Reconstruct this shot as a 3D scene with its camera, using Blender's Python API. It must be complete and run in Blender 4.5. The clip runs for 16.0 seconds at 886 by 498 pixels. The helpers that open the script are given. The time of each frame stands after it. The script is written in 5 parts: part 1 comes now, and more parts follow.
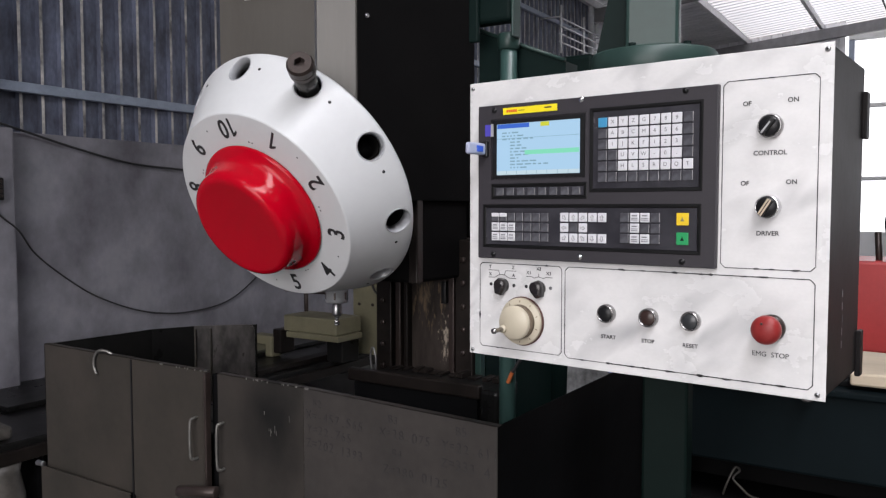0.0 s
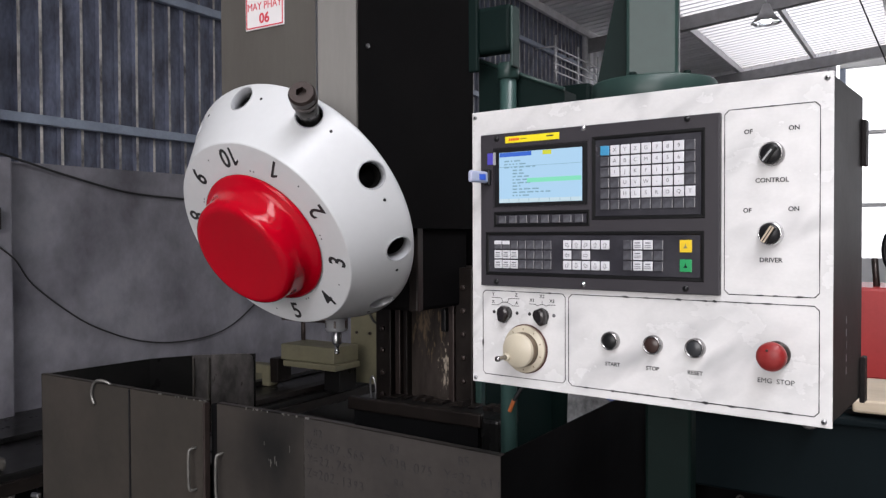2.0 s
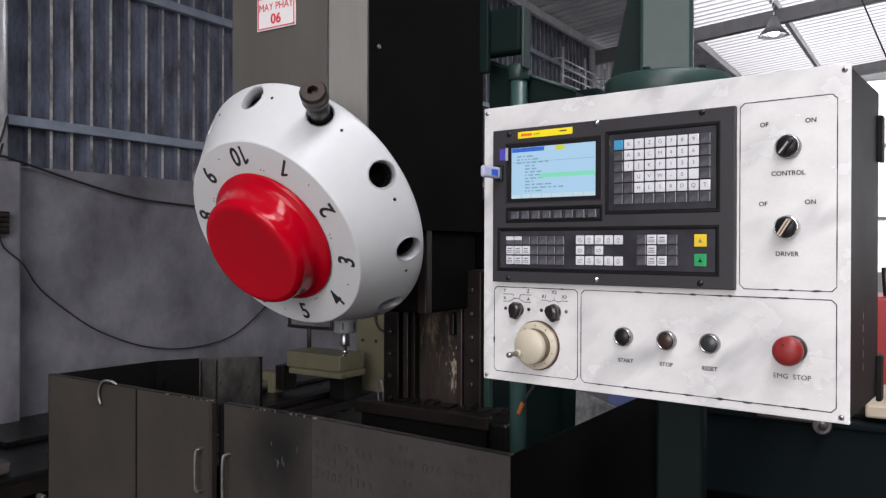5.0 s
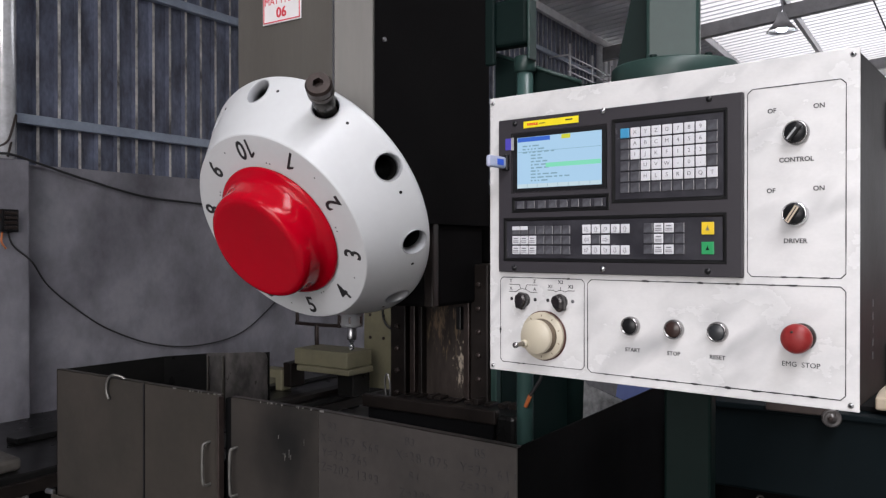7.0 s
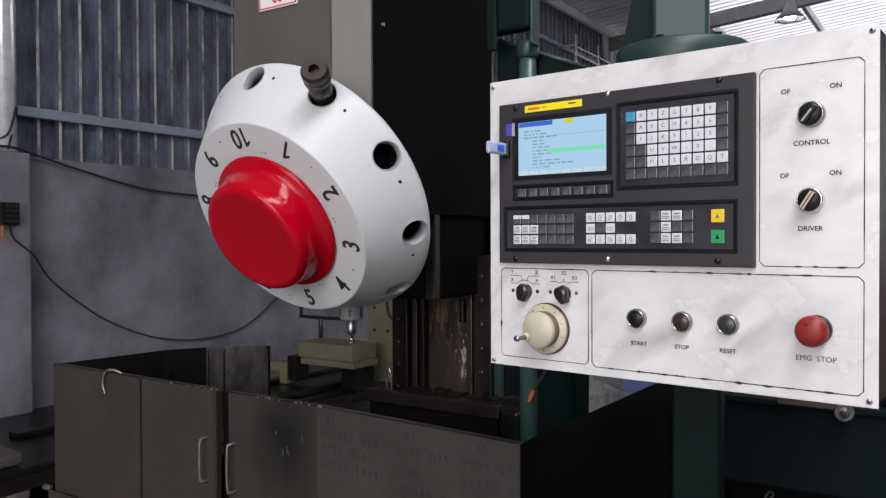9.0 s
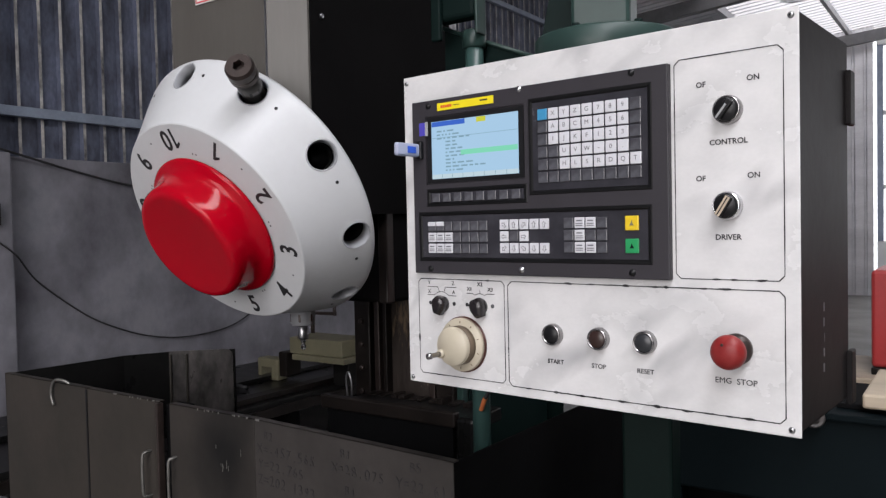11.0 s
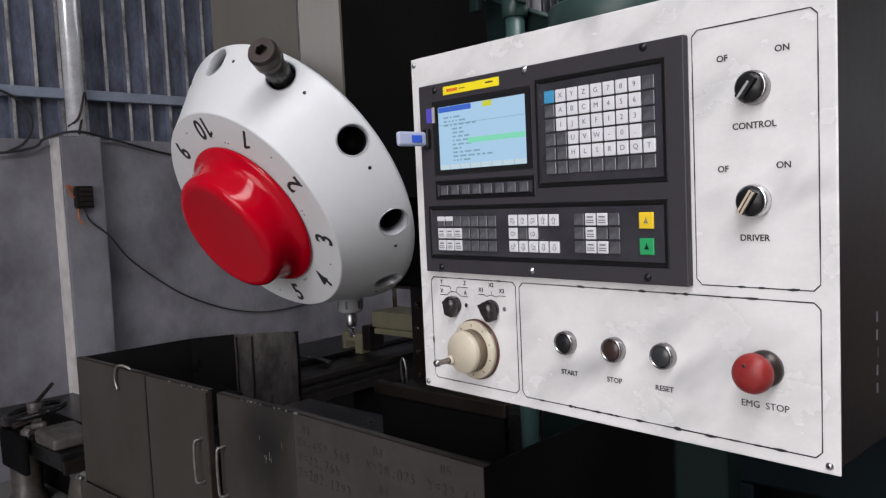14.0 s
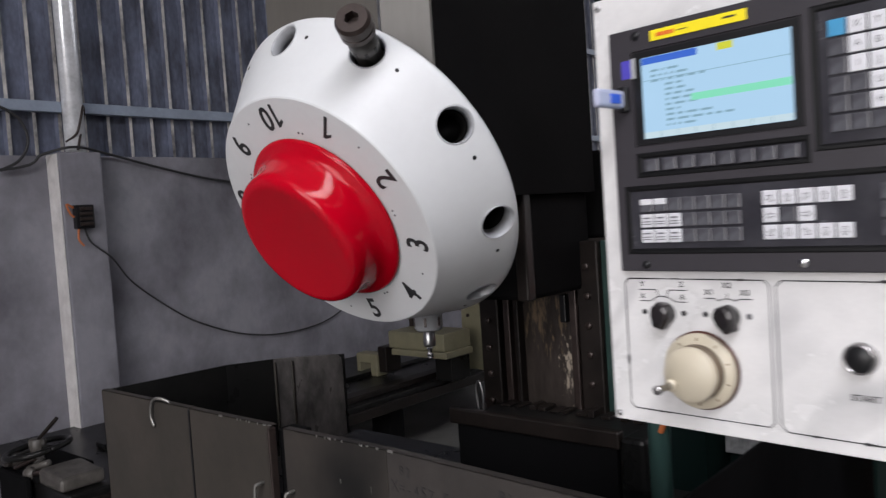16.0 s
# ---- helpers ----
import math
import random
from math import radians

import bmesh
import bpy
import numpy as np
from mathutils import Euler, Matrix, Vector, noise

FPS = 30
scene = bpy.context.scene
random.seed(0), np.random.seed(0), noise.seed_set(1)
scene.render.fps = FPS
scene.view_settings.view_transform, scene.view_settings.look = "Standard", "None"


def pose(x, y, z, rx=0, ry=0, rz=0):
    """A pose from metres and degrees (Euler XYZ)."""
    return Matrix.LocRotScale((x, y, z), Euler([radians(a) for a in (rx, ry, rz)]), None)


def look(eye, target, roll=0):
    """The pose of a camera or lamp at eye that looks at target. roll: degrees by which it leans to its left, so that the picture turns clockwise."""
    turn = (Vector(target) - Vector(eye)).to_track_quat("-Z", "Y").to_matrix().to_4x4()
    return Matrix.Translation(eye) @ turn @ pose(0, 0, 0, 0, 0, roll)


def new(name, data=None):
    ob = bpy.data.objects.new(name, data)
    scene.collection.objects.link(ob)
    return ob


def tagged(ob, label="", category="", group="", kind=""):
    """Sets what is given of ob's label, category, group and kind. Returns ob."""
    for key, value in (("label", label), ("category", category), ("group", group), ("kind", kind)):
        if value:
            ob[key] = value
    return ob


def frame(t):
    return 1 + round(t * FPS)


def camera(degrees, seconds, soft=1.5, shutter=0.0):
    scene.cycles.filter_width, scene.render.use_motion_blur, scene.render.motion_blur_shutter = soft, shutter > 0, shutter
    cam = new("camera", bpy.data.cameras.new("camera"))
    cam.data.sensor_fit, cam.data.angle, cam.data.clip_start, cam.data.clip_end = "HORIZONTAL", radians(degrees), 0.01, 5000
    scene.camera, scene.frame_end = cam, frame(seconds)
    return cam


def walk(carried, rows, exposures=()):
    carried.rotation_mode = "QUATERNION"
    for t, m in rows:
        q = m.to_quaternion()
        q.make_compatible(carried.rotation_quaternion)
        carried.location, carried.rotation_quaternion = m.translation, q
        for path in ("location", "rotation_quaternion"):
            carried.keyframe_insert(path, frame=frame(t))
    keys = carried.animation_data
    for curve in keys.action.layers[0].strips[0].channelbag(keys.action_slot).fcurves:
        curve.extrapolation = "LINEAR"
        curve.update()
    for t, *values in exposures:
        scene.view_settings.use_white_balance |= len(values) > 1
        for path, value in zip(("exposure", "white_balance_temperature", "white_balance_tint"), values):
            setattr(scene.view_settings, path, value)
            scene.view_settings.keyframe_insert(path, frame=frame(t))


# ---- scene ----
cam = camera(59.5, 16.0, soft=1.3, shutter=0.3)
PATH = [
    (0, (0.0000, 0.0000, 1.5000), (-1.0772, 1.6815, 1.3901), -0.02),
    (0.5, (-0.0021, 0.0047, 1.4982), (-1.0816, 1.6842, 1.3807), -0.03),
    (1, (-0.0020, 0.0040, 1.4950), (-1.0800, 1.6848, 1.3808), 0.00),
    (1.5, (-0.0023, 0.0019, 1.4985), (-1.0762, 1.6862, 1.3988), -0.15),
    (2, (-0.0093, -0.0081, 1.5001), (-1.0785, 1.6817, 1.4620), -0.22),
    (2.5, (-0.0170, -0.0104, 1.4947), (-1.0846, 1.6807, 1.4763), -0.15),
    (3, (-0.0195, -0.0061, 1.4922), (-1.0875, 1.6847, 1.4739), -0.16),
    (3.5, (-0.0256, -0.0096, 1.4815), (-1.0918, 1.6825, 1.4699), -0.07),
    (4, (-0.0228, -0.0123, 1.4761), (-1.0930, 1.6773, 1.4685), 0.07),
    (6.5, (-0.0212, -0.0013, 1.4633), (-1.1147, 1.6732, 1.4554), -0.00),
    (7, (-0.0213, -0.0030, 1.4576), (-1.1187, 1.6690, 1.4480), -0.02),
    (7.5, (-0.0236, 0.0008, 1.4538), (-1.1247, 1.6703, 1.4411), 0.06),
    (8, (-0.0279, 0.0098, 1.4561), (-1.1310, 1.6780, 1.4378), -0.12),
    (8.5, (-0.0345, 0.0246, 1.4520), (-1.1438, 1.6886, 1.4273), -0.15),
    (9, (-0.0372, 0.0440, 1.4532), (-1.1480, 1.7069, 1.4246), -0.23),
    (9.5, (-0.0257, 0.0445, 1.4574), (-1.1390, 1.7057, 1.4285), -0.41),
    (10, (-0.0070, 0.0723, 1.4644), (-1.0936, 1.7510, 1.4269), -0.84),
    (12.5, (0.0861, 0.3599, 1.5142), (-1.2095, 1.8792, 1.3997), -2.18),
    (13, (0.0819, 0.3541, 1.5197), (-1.2467, 1.8436, 1.3925), -2.34),
    (13.5, (0.0852, 0.3565, 1.5180), (-1.2514, 1.8384, 1.3868), -2.42),
    (14, (0.0831, 0.3590, 1.5187), (-1.2559, 1.8381, 1.3790), -2.61),
    (14.5, (0.0807, 0.3597, 1.5181), (-1.2650, 1.8326, 1.3773), -2.72),
    (15, (0.0764, 0.3617, 1.5149), (-1.2793, 1.8259, 1.3797), -3.12),
    (15.5, (0.0093, 0.3636, 1.5125), (-1.3547, 1.8204, 1.3822), -3.36),
    (16, (-0.2586, 0.3821, 1.4891), (-1.5631, 1.8952, 1.3959), -3.84),
]
walk(cam, [(t, look(eye, target, roll)) for t, eye, target, roll in PATH], [(0.0, 0.40, 6420, 13.5), (1.0, 0.42, 6420, 13.5), (1.5, 0.55, 6420, 13.5), (2.2, 0.42, 6420, 13.5), (4.0, 0.36, 6420, 13.5), (8.0, 0.36, 6420, 13.5), (12.4, 0.25, 6420, 13.5), (13.1, 0.23, 6420, 13.5), (13.5, 0.10, 6420, 13.5), (14.0, 0.28, 6420, 13.5), (14.4, 0.30, 6420, 13.5), (15.0, 0.46, 6420, 13.5), (15.5, 0.38, 6420, 13.5), (16.0, 0.42, 6420, 13.5)])

# ---- light: hazy daylight, with area lamps added at the gateway and skylights ----
world = bpy.data.worlds.new("sky")
scene.world = world
world.use_nodes = True
wn = world.node_tree
sky = wn.nodes.new("ShaderNodeTexSky")
sky.sky_type = 'NISHITA'
sky.sun_disc = False
sky.sun_elevation = radians(52)
sky.sun_rotation = radians(140)
sky.air_density, sky.dust_density, sky.ozone_density = 0.8, 8.0, 0.6
wn.links.new(sky.outputs[0], wn.nodes["Background"].inputs[0])
wn.nodes["Background"].inputs[1].default_value = 0.15


def area_lamp(name, m, sx, sy, watts, colour):
    d = bpy.data.lights.new(name, 'AREA')
    d.shape, d.size, d.size_y, d.energy, d.color = 'RECTANGLE', sx, sy, watts, colour
    ob = new(name, d)
    ob.matrix_world = m
    return ob


sun = bpy.data.lights.new("sun", 'SUN')
sun.energy, sun.angle, sun.color = 3.0, radians(12), (1.0, 0.96, 0.9)
sun_ob = new("sun", sun)
sun_ob.matrix_world = look((6, -8, 14), (0, 2, 1))
# Unseen area lamps added as daylight fill on the machine and far hall.
area_lamp("doorway_fill", look((0.4, -5.4, 2.55), (-0.8, 1.2, 1.75)), 4.4, 3.1, 195, (1.0, 0.98, 0.96))
area_lamp("skylight_fill", look((1.3, -1.7, 4.95), (1.3, -1.7, 0)), 1.3, 7.0, 330, (0.97, 0.98, 1.0))
area_lamp("skylight_fill_far", look((-1.35, 12.5, 5.8), (-1.35, 12.5, 0)), 3.9, 9.0, 170, (0.97, 0.98, 1.0))


# ---- materials ----
def mat(name, colour, rough=0.5, metal=0.0, vary=0.15, scale=6.0, fine=60.0, bump=0.0, second=None, amount=0.5, rvary=0.1, coat=0.0, spec=0.5, stretch=(1, 1, 1)):
    """Paint or metal with broad stains and fine grain. second: a colour of stains that cover up to that amount."""
    m = bpy.data.materials.new(name)
    m.use_nodes = True
    n, l = m.node_tree.nodes, m.node_tree.links
    b = n["Principled BSDF"]
    tc = n.new("ShaderNodeTexCoord")
    mp = n.new("ShaderNodeMapping")
    mp.inputs["Scale"].default_value = stretch
    l.new(tc.outputs["Object"], mp.inputs[0])
    big, small = n.new("ShaderNodeTexNoise"), n.new("ShaderNodeTexNoise")
    big.inputs["Scale"].default_value, small.inputs["Scale"].default_value = scale, fine
    big.inputs["Detail"].default_value, small.inputs["Detail"].default_value = 6, 4
    big.inputs["Roughness"].default_value = 0.6
    for t in (big, small):
        l.new(mp.outputs[0], t.inputs["Vector"])
    ramp = n.new("ShaderNodeMapRange")
    ramp.inputs[1].default_value, ramp.inputs[2].default_value = 0.38, 0.68
    l.new(big.outputs[0], ramp.inputs[0])
    mixed = n.new("ShaderNodeMix")
    mixed.data_type = 'RGBA'
    c2 = second or tuple(c * (1 - vary) for c in colour)
    mixed.inputs[6].default_value, mixed.inputs[7].default_value = (*colour, 1), (*c2, 1)
    am = n.new("ShaderNodeMath")
    am.operation = 'MULTIPLY'
    am.inputs[1].default_value = amount if second else 1.0
    l.new(ramp.outputs[0], am.inputs[0])
    l.new(am.outputs[0], mixed.inputs[0])
    grain = n.new("ShaderNodeMix")
    grain.data_type, grain.blend_type = 'RGBA', 'MULTIPLY'
    grain.inputs[0].default_value = vary
    l.new(mixed.outputs[2], grain.inputs[6])
    l.new(small.outputs[0], grain.inputs[7])
    l.new(grain.outputs[2], b.inputs["Base Color"])
    rr = n.new("ShaderNodeMapRange")
    rr.inputs[3].default_value, rr.inputs[4].default_value = max(0.02, rough - rvary), min(1, rough + rvary)
    l.new(big.outputs[0], rr.inputs[0])
    l.new(rr.outputs[0], b.inputs["Roughness"])
    b.inputs["Metallic"].default_value = metal
    b.inputs["Coat Weight"].default_value = coat
    b.inputs["Specular IOR Level"].default_value = spec
    if bump:
        bp = n.new("ShaderNodeBump")
        bp.inputs["Strength"].default_value, bp.inputs["Distance"].default_value = bump, 0.004
        l.new(small.outputs[0], bp.inputs["Height"])
        l.new(bp.outputs[0], b.inputs["Normal"])
    return m


def glow(name, colour, strength):
    m = bpy.data.materials.new(name)
    m.use_nodes = True
    b = m.node_tree.nodes["Principled BSDF"]
    b.inputs["Base Color"].default_value = (0.02, 0.02, 0.02, 1)
    b.inputs["Roughness"].default_value = 0.25
    b.inputs["Emission Color"].default_value = (*colour, 1)
    b.inputs["Emission Strength"].default_value = strength
    return m


def sheet_light(name, colour=(0.30, 0.305, 0.315)):
    """Milky translucent roof sheet."""
    m = bpy.data.materials.new(name)
    m.use_nodes = True
    n, l = m.node_tree.nodes, m.node_tree.links
    n.remove(n["Principled BSDF"])
    tl = n.new("ShaderNodeBsdfTranslucent")
    tl.inputs[0].default_value = (*colour, 1)
    l.new(tl.outputs[0], n["Material Output"].inputs[0])
    return m


def scorch(m, centre, size, colour, ragged=1.6, soft=(0.75, 1.55)):
    """A stain of ragged outline round a place on the sheet."""
    n, l = m.node_tree.nodes, m.node_tree.links
    b = n["Principled BSDF"]
    old = b.inputs["Base Color"].links[0].from_socket
    tc, mp = n.new("ShaderNodeTexCoord"), n.new("ShaderNodeMapping")
    mp.vector_type = 'TEXTURE'
    mp.inputs["Location"].default_value, mp.inputs["Scale"].default_value = centre, size
    l.new(tc.outputs["Object"], mp.inputs[0])
    wob = n.new("ShaderNodeTexNoise")
    wob.inputs["Scale"].default_value, wob.inputs["Detail"].default_value = ragged, 5
    l.new(mp.outputs[0], wob.inputs["Vector"])
    ln = n.new("ShaderNodeVectorMath")
    ln.operation = 'LENGTH'
    l.new(mp.outputs[0], ln.inputs[0])
    add = n.new("ShaderNodeMath")
    add.operation = 'ADD'
    l.new(ln.outputs["Value"], add.inputs[0])
    l.new(wob.outputs[0], add.inputs[1])
    ramp = n.new("ShaderNodeMapRange")
    ramp.inputs[1].default_value, ramp.inputs[2].default_value = soft
    ramp.inputs[3].default_value, ramp.inputs[4].default_value = 0.9, 0.0
    l.new(add.outputs[0], ramp.inputs[0])
    mx = n.new("ShaderNodeMix")
    mx.data_type = 'RGBA'
    mx.inputs[7].default_value = (*colour, 1)
    l.new(ramp.outputs[0], mx.inputs[0])
    l.new(old, mx.inputs[6])
    l.new(mx.outputs[2], b.inputs["Base Color"])
    return m


def smudged(m, colour):
    """Slanting grey wiping marks over the paint."""
    n, l = m.node_tree.nodes, m.node_tree.links
    b = n["Principled BSDF"]
    old = b.inputs["Base Color"].links[0].from_socket
    tc, mp = n.new("ShaderNodeTexCoord"), n.new("ShaderNodeMapping")
    mp.vector_type = 'TEXTURE'
    mp.inputs["Rotation"].default_value = (0, radians(-38), 0)
    mp.inputs["Location"].default_value = (0.31, 0, 0.12)
    mp.inputs["Scale"].default_value = (0.12, 0.12, 0.045)
    l.new(tc.outputs["Object"], mp.inputs[0])
    t = n.new("ShaderNodeTexNoise")
    t.inputs["Scale"].default_value, t.inputs["Detail"].default_value, t.inputs["Roughness"].default_value = 1.0, 1.5, 0.5
    t.inputs["Distortion"].default_value = 0.3
    l.new(mp.outputs[0], t.inputs["Vector"])
    patch = n.new("ShaderNodeTexNoise")
    patch.inputs["Scale"].default_value, patch.inputs["Detail"].default_value = 4.5, 2
    l.new(tc.outputs["Object"], patch.inputs["Vector"])
    lo, hi = n.new("ShaderNodeMapRange"), n.new("ShaderNodeMapRange")
    lo.inputs[1].default_value, lo.inputs[2].default_value = 0.48, 0.76
    hi.inputs[1].default_value, hi.inputs[2].default_value = 0.38, 0.58
    l.new(t.outputs[0], lo.inputs[0])
    l.new(patch.outputs[0], hi.inputs[0])
    both = n.new("ShaderNodeMath")
    both.operation = 'MULTIPLY'
    l.new(lo.outputs[0], both.inputs[0])
    l.new(hi.outputs[0], both.inputs[1])
    mx = n.new("ShaderNodeMix")
    mx.data_type = 'RGBA'
    mx.inputs[7].default_value = (*colour, 1)
    l.new(both.outputs[0], mx.inputs[0])
    l.new(old, mx.inputs[6])
    l.new(mx.outputs[2], b.inputs["Base Color"])
    return m


WHITE = smudged(mat("white_panel_paint", (0.68, 0.67, 0.665), 0.26, vary=0.08, scale=7.0, fine=140, second=(0.52, 0.52, 0.52), amount=0.6, stretch=(1.3, 1, 2.0), bump=0.02, spec=0.85, rvary=0.08), (0.27, 0.27, 0.28))
CABINET = mat("dark_brown_cabinet_paint", (0.0115, 0.0105, 0.0108), 0.5, vary=0.3, scale=5, second=(0.026, 0.022, 0.022), amount=0.5, bump=0.05, spec=0.06)
PANEL = mat("charcoal_panel_plastic", (0.034, 0.031, 0.036), 0.45, vary=0.12, scale=14, fine=300, bump=0.04, spec=0.3)
INSET = mat("black_inset_plastic", (0.0035, 0.0035, 0.004), 0.4, vary=0.1, scale=14, fine=300, spec=0.25)
FILM = mat("smoky_key_film", (0.026, 0.025, 0.031), 0.24, vary=0.3, scale=18, second=(0.050, 0.049, 0.058), amount=0.6, spec=0.6)
BLANK = mat("grey_blank_key", (0.050, 0.050, 0.058), 0.12, vary=0.3, scale=45, second=(0.13, 0.13, 0.145), amount=0.7, coat=0.5)
KEY = mat("white_key", (0.60, 0.60, 0.63), 0.3, vary=0.06, scale=40)
INK = mat("black_ink", (0.015, 0.015, 0.017), 0.6, vary=0.1, scale=80)
INK_GREY = mat("faded_grey_ink", (0.12, 0.12, 0.13), 0.6, vary=0.2, scale=80)
BLUE_KEY = mat("blue_key", (0.05, 0.27, 0.48), 0.3, vary=0.1, scale=40)
YELLOW = mat("yellow_label", (0.80, 0.66, 0.01), 0.4, vary=0.06, scale=60)
YELLOW_KEY = mat("yellow_key", (0.75, 0.52, 0.02), 0.3, vary=0.1, scale=60)
GREEN_KEY = mat("green_key", (0.02, 0.30, 0.10), 0.3, vary=0.1, scale=60)
LABEL_RED = mat("label_red", (0.65, 0.06, 0.02), 0.5, vary=0.1, scale=60)
CHROME = mat("bright_chrome", (0.72, 0.72, 0.73), 0.16, 1.0, vary=0.05, scale=40)
BEZEL = mat("dull_chrome_bezel", (0.40, 0.39, 0.39), 0.22, 1.0, vary=0.2, scale=60)
STEEL = mat("worn_steel", (0.42, 0.42, 0.43), 0.33, 1.0, vary=0.2, scale=30, bump=0.04)
DARK_STEEL = mat("blackened_steel", (0.052, 0.038, 0.034), 0.36, 0.45, vary=0.3, scale=40, bump=0.03)
BLACK = mat("black_plastic", (0.009, 0.009, 0.010), 0.35, vary=0.15, scale=50, spec=0.3)
CREAM = mat("cream_handwheel_plastic", (0.50, 0.45, 0.35), 0.42, vary=0.12, scale=14, second=(0.36, 0.31, 0.23), amount=0.5)
MUSHROOM = mat("red_button_plastic", (0.22, 0.014, 0.014), 0.42, vary=0.25, scale=50, second=(0.30, 0.05, 0.045), amount=0.6, spec=0.3)
TURRET = mat("white_turret_enamel", (0.55, 0.56, 0.57), 0.42, vary=0.05, scale=4, coat=0.08, second=(0.49, 0.50, 0.51), amount=0.5, spec=0.3)
RED = mat("glossy_red_enamel", (0.40, 0.0008, 0.010), 0.13, vary=0.05, scale=5, rvary=0.04, spec=0.22)
HEADGREY = mat("olive_grey_head_paint", (0.082, 0.075, 0.066), 0.42, vary=0.15, scale=5, second=(0.110, 0.103, 0.092), amount=0.7, bump=0.03, fine=90, stretch=(1.5, 1.5, 0.25))
# Near-black for the head side; on the column top it paints shadow.
HEADDARK = mat("near_black_head_and_column", (0.005, 0.0047, 0.005), 0.7, vary=0.2, scale=4, second=(0.010, 0.0095, 0.0095), amount=0.5, spec=0.03)
SIGN = mat("white_sign_sheet", (0.72, 0.70, 0.70), 0.4, vary=0.05, scale=30)
SIGNRED = mat("red_sign_print", (0.62, 0.03, 0.05), 0.45, vary=0.1, scale=60)
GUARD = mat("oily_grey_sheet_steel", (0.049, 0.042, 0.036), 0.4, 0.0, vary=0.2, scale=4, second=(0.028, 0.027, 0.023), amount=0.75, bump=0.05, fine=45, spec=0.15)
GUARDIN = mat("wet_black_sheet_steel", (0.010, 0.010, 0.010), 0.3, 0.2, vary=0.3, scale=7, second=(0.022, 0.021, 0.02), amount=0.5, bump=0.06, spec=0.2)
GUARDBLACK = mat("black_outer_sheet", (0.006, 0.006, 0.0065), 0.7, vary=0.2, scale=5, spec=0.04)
NOSE = mat("pale_grey_nose_plastic", (0.42, 0.43, 0.45), 0.4, 0.2, vary=0.15, scale=30)
PALESTRIP = mat("pale_pilaster_strip", (0.72, 0.70, 0.69), 0.8, vary=0.2, scale=8, second=(0.42, 0.40, 0.40), amount=0.6, bump=0.1)
BRIGHTEDGE = mat("bare_bright_edge", (0.38, 0.37, 0.35), 0.35, 0.8, vary=0.3, scale=60, bump=0.3)


def drips(m, centre, size, colour, fine=(60.0, 60.0, 14.0), cover=(0.52, 0.62)):
    """Ragged crusts and runs of dried coolant inside a patch of the casting."""
    n, l = m.node_tree.nodes, m.node_tree.links
    b = n["Principled BSDF"]
    old = b.inputs["Base Color"].links[0].from_socket
    tc, mp, ms = n.new("ShaderNodeTexCoord"), n.new("ShaderNodeMapping"), n.new("ShaderNodeMapping")
    mp.vector_type = 'TEXTURE'
    mp.inputs["Location"].default_value, mp.inputs["Scale"].default_value = centre, size
    ms.inputs["Scale"].default_value = fine
    for q in (mp, ms):
        l.new(tc.outputs["Object"], q.inputs[0])
    ln = n.new("ShaderNodeVectorMath")
    ln.operation = 'LENGTH'
    l.new(mp.outputs[0], ln.inputs[0])
    t = n.new("ShaderNodeTexNoise")
    t.inputs["Scale"].default_value, t.inputs["Detail"].default_value, t.inputs["Roughness"].default_value = 1.0, 6, 0.62
    l.new(ms.outputs[0], t.inputs["Vector"])
    fall = n.new("ShaderNodeMapRange")
    fall.inputs[1].default_value, fall.inputs[2].default_value = 0.0, 1.0
    fall.inputs[3].default_value, fall.inputs[4].default_value = 0.10, -0.20
    l.new(ln.outputs["Value"], fall.inputs[0])
    add = n.new("ShaderNodeMath")
    add.operation = 'ADD'
    l.new(t.outputs[0], add.inputs[0])
    l.new(fall.outputs[0], add.inputs[1])
    ramp = n.new("ShaderNodeMapRange")
    ramp.inputs[1].default_value, ramp.inputs[2].default_value = cover
    ramp.inputs[3].default_value, ramp.inputs[4].default_value = 0.0, 0.9
    l.new(add.outputs[0], ramp.inputs[0])
    mx = n.new("ShaderNodeMix")
    mx.data_type = 'RGBA'
    mx.inputs[7].default_value = (*colour, 1)
    l.new(ramp.outputs[0], mx.inputs[0])
    l.new(old, mx.inputs[6])
    l.new(mx.outputs[2], b.inputs["Base Color"])
    return m


RUST = mat("oily_rusty_casting", (0.060, 0.048, 0.042), 0.4, 0.1, vary=0.5, scale=16, second=(0.020, 0.015, 0.012), amount=0.8, bump=0.3, stretch=(2.0, 1, 0.45), spec=0.35)
RUST = drips(drips(drips(RUST, (-0.02, 0.02, 1.22), (0.20, 1.0, 0.17), (0.16, 0.115, 0.07)), (0.06, 0.02, 1.09), (0.055, 1.0, 0.16), (0.34, 0.29, 0.23), (90.0, 60.0, 40.0)), (-0.10, 0.02, 1.20), (0.06, 1.0, 0.16), (0.22, 0.19, 0.17), (80.0, 60.0, 30.0), (0.54, 0.66))
GUARDWORN = mat("rubbed_grey_sheet_steel", (0.056, 0.050, 0.0465), 0.4, 0.2, vary=0.25, scale=9, second=(0.036, 0.033, 0.031), amount=0.7, bump=0.05, fine=45, spec=0.25)
GREASY = mat("greasy_pale_casting", (0.095, 0.087, 0.078), 0.45, vary=0.4, scale=18, second=(0.045, 0.040, 0.036), amount=0.9, bump=0.2)
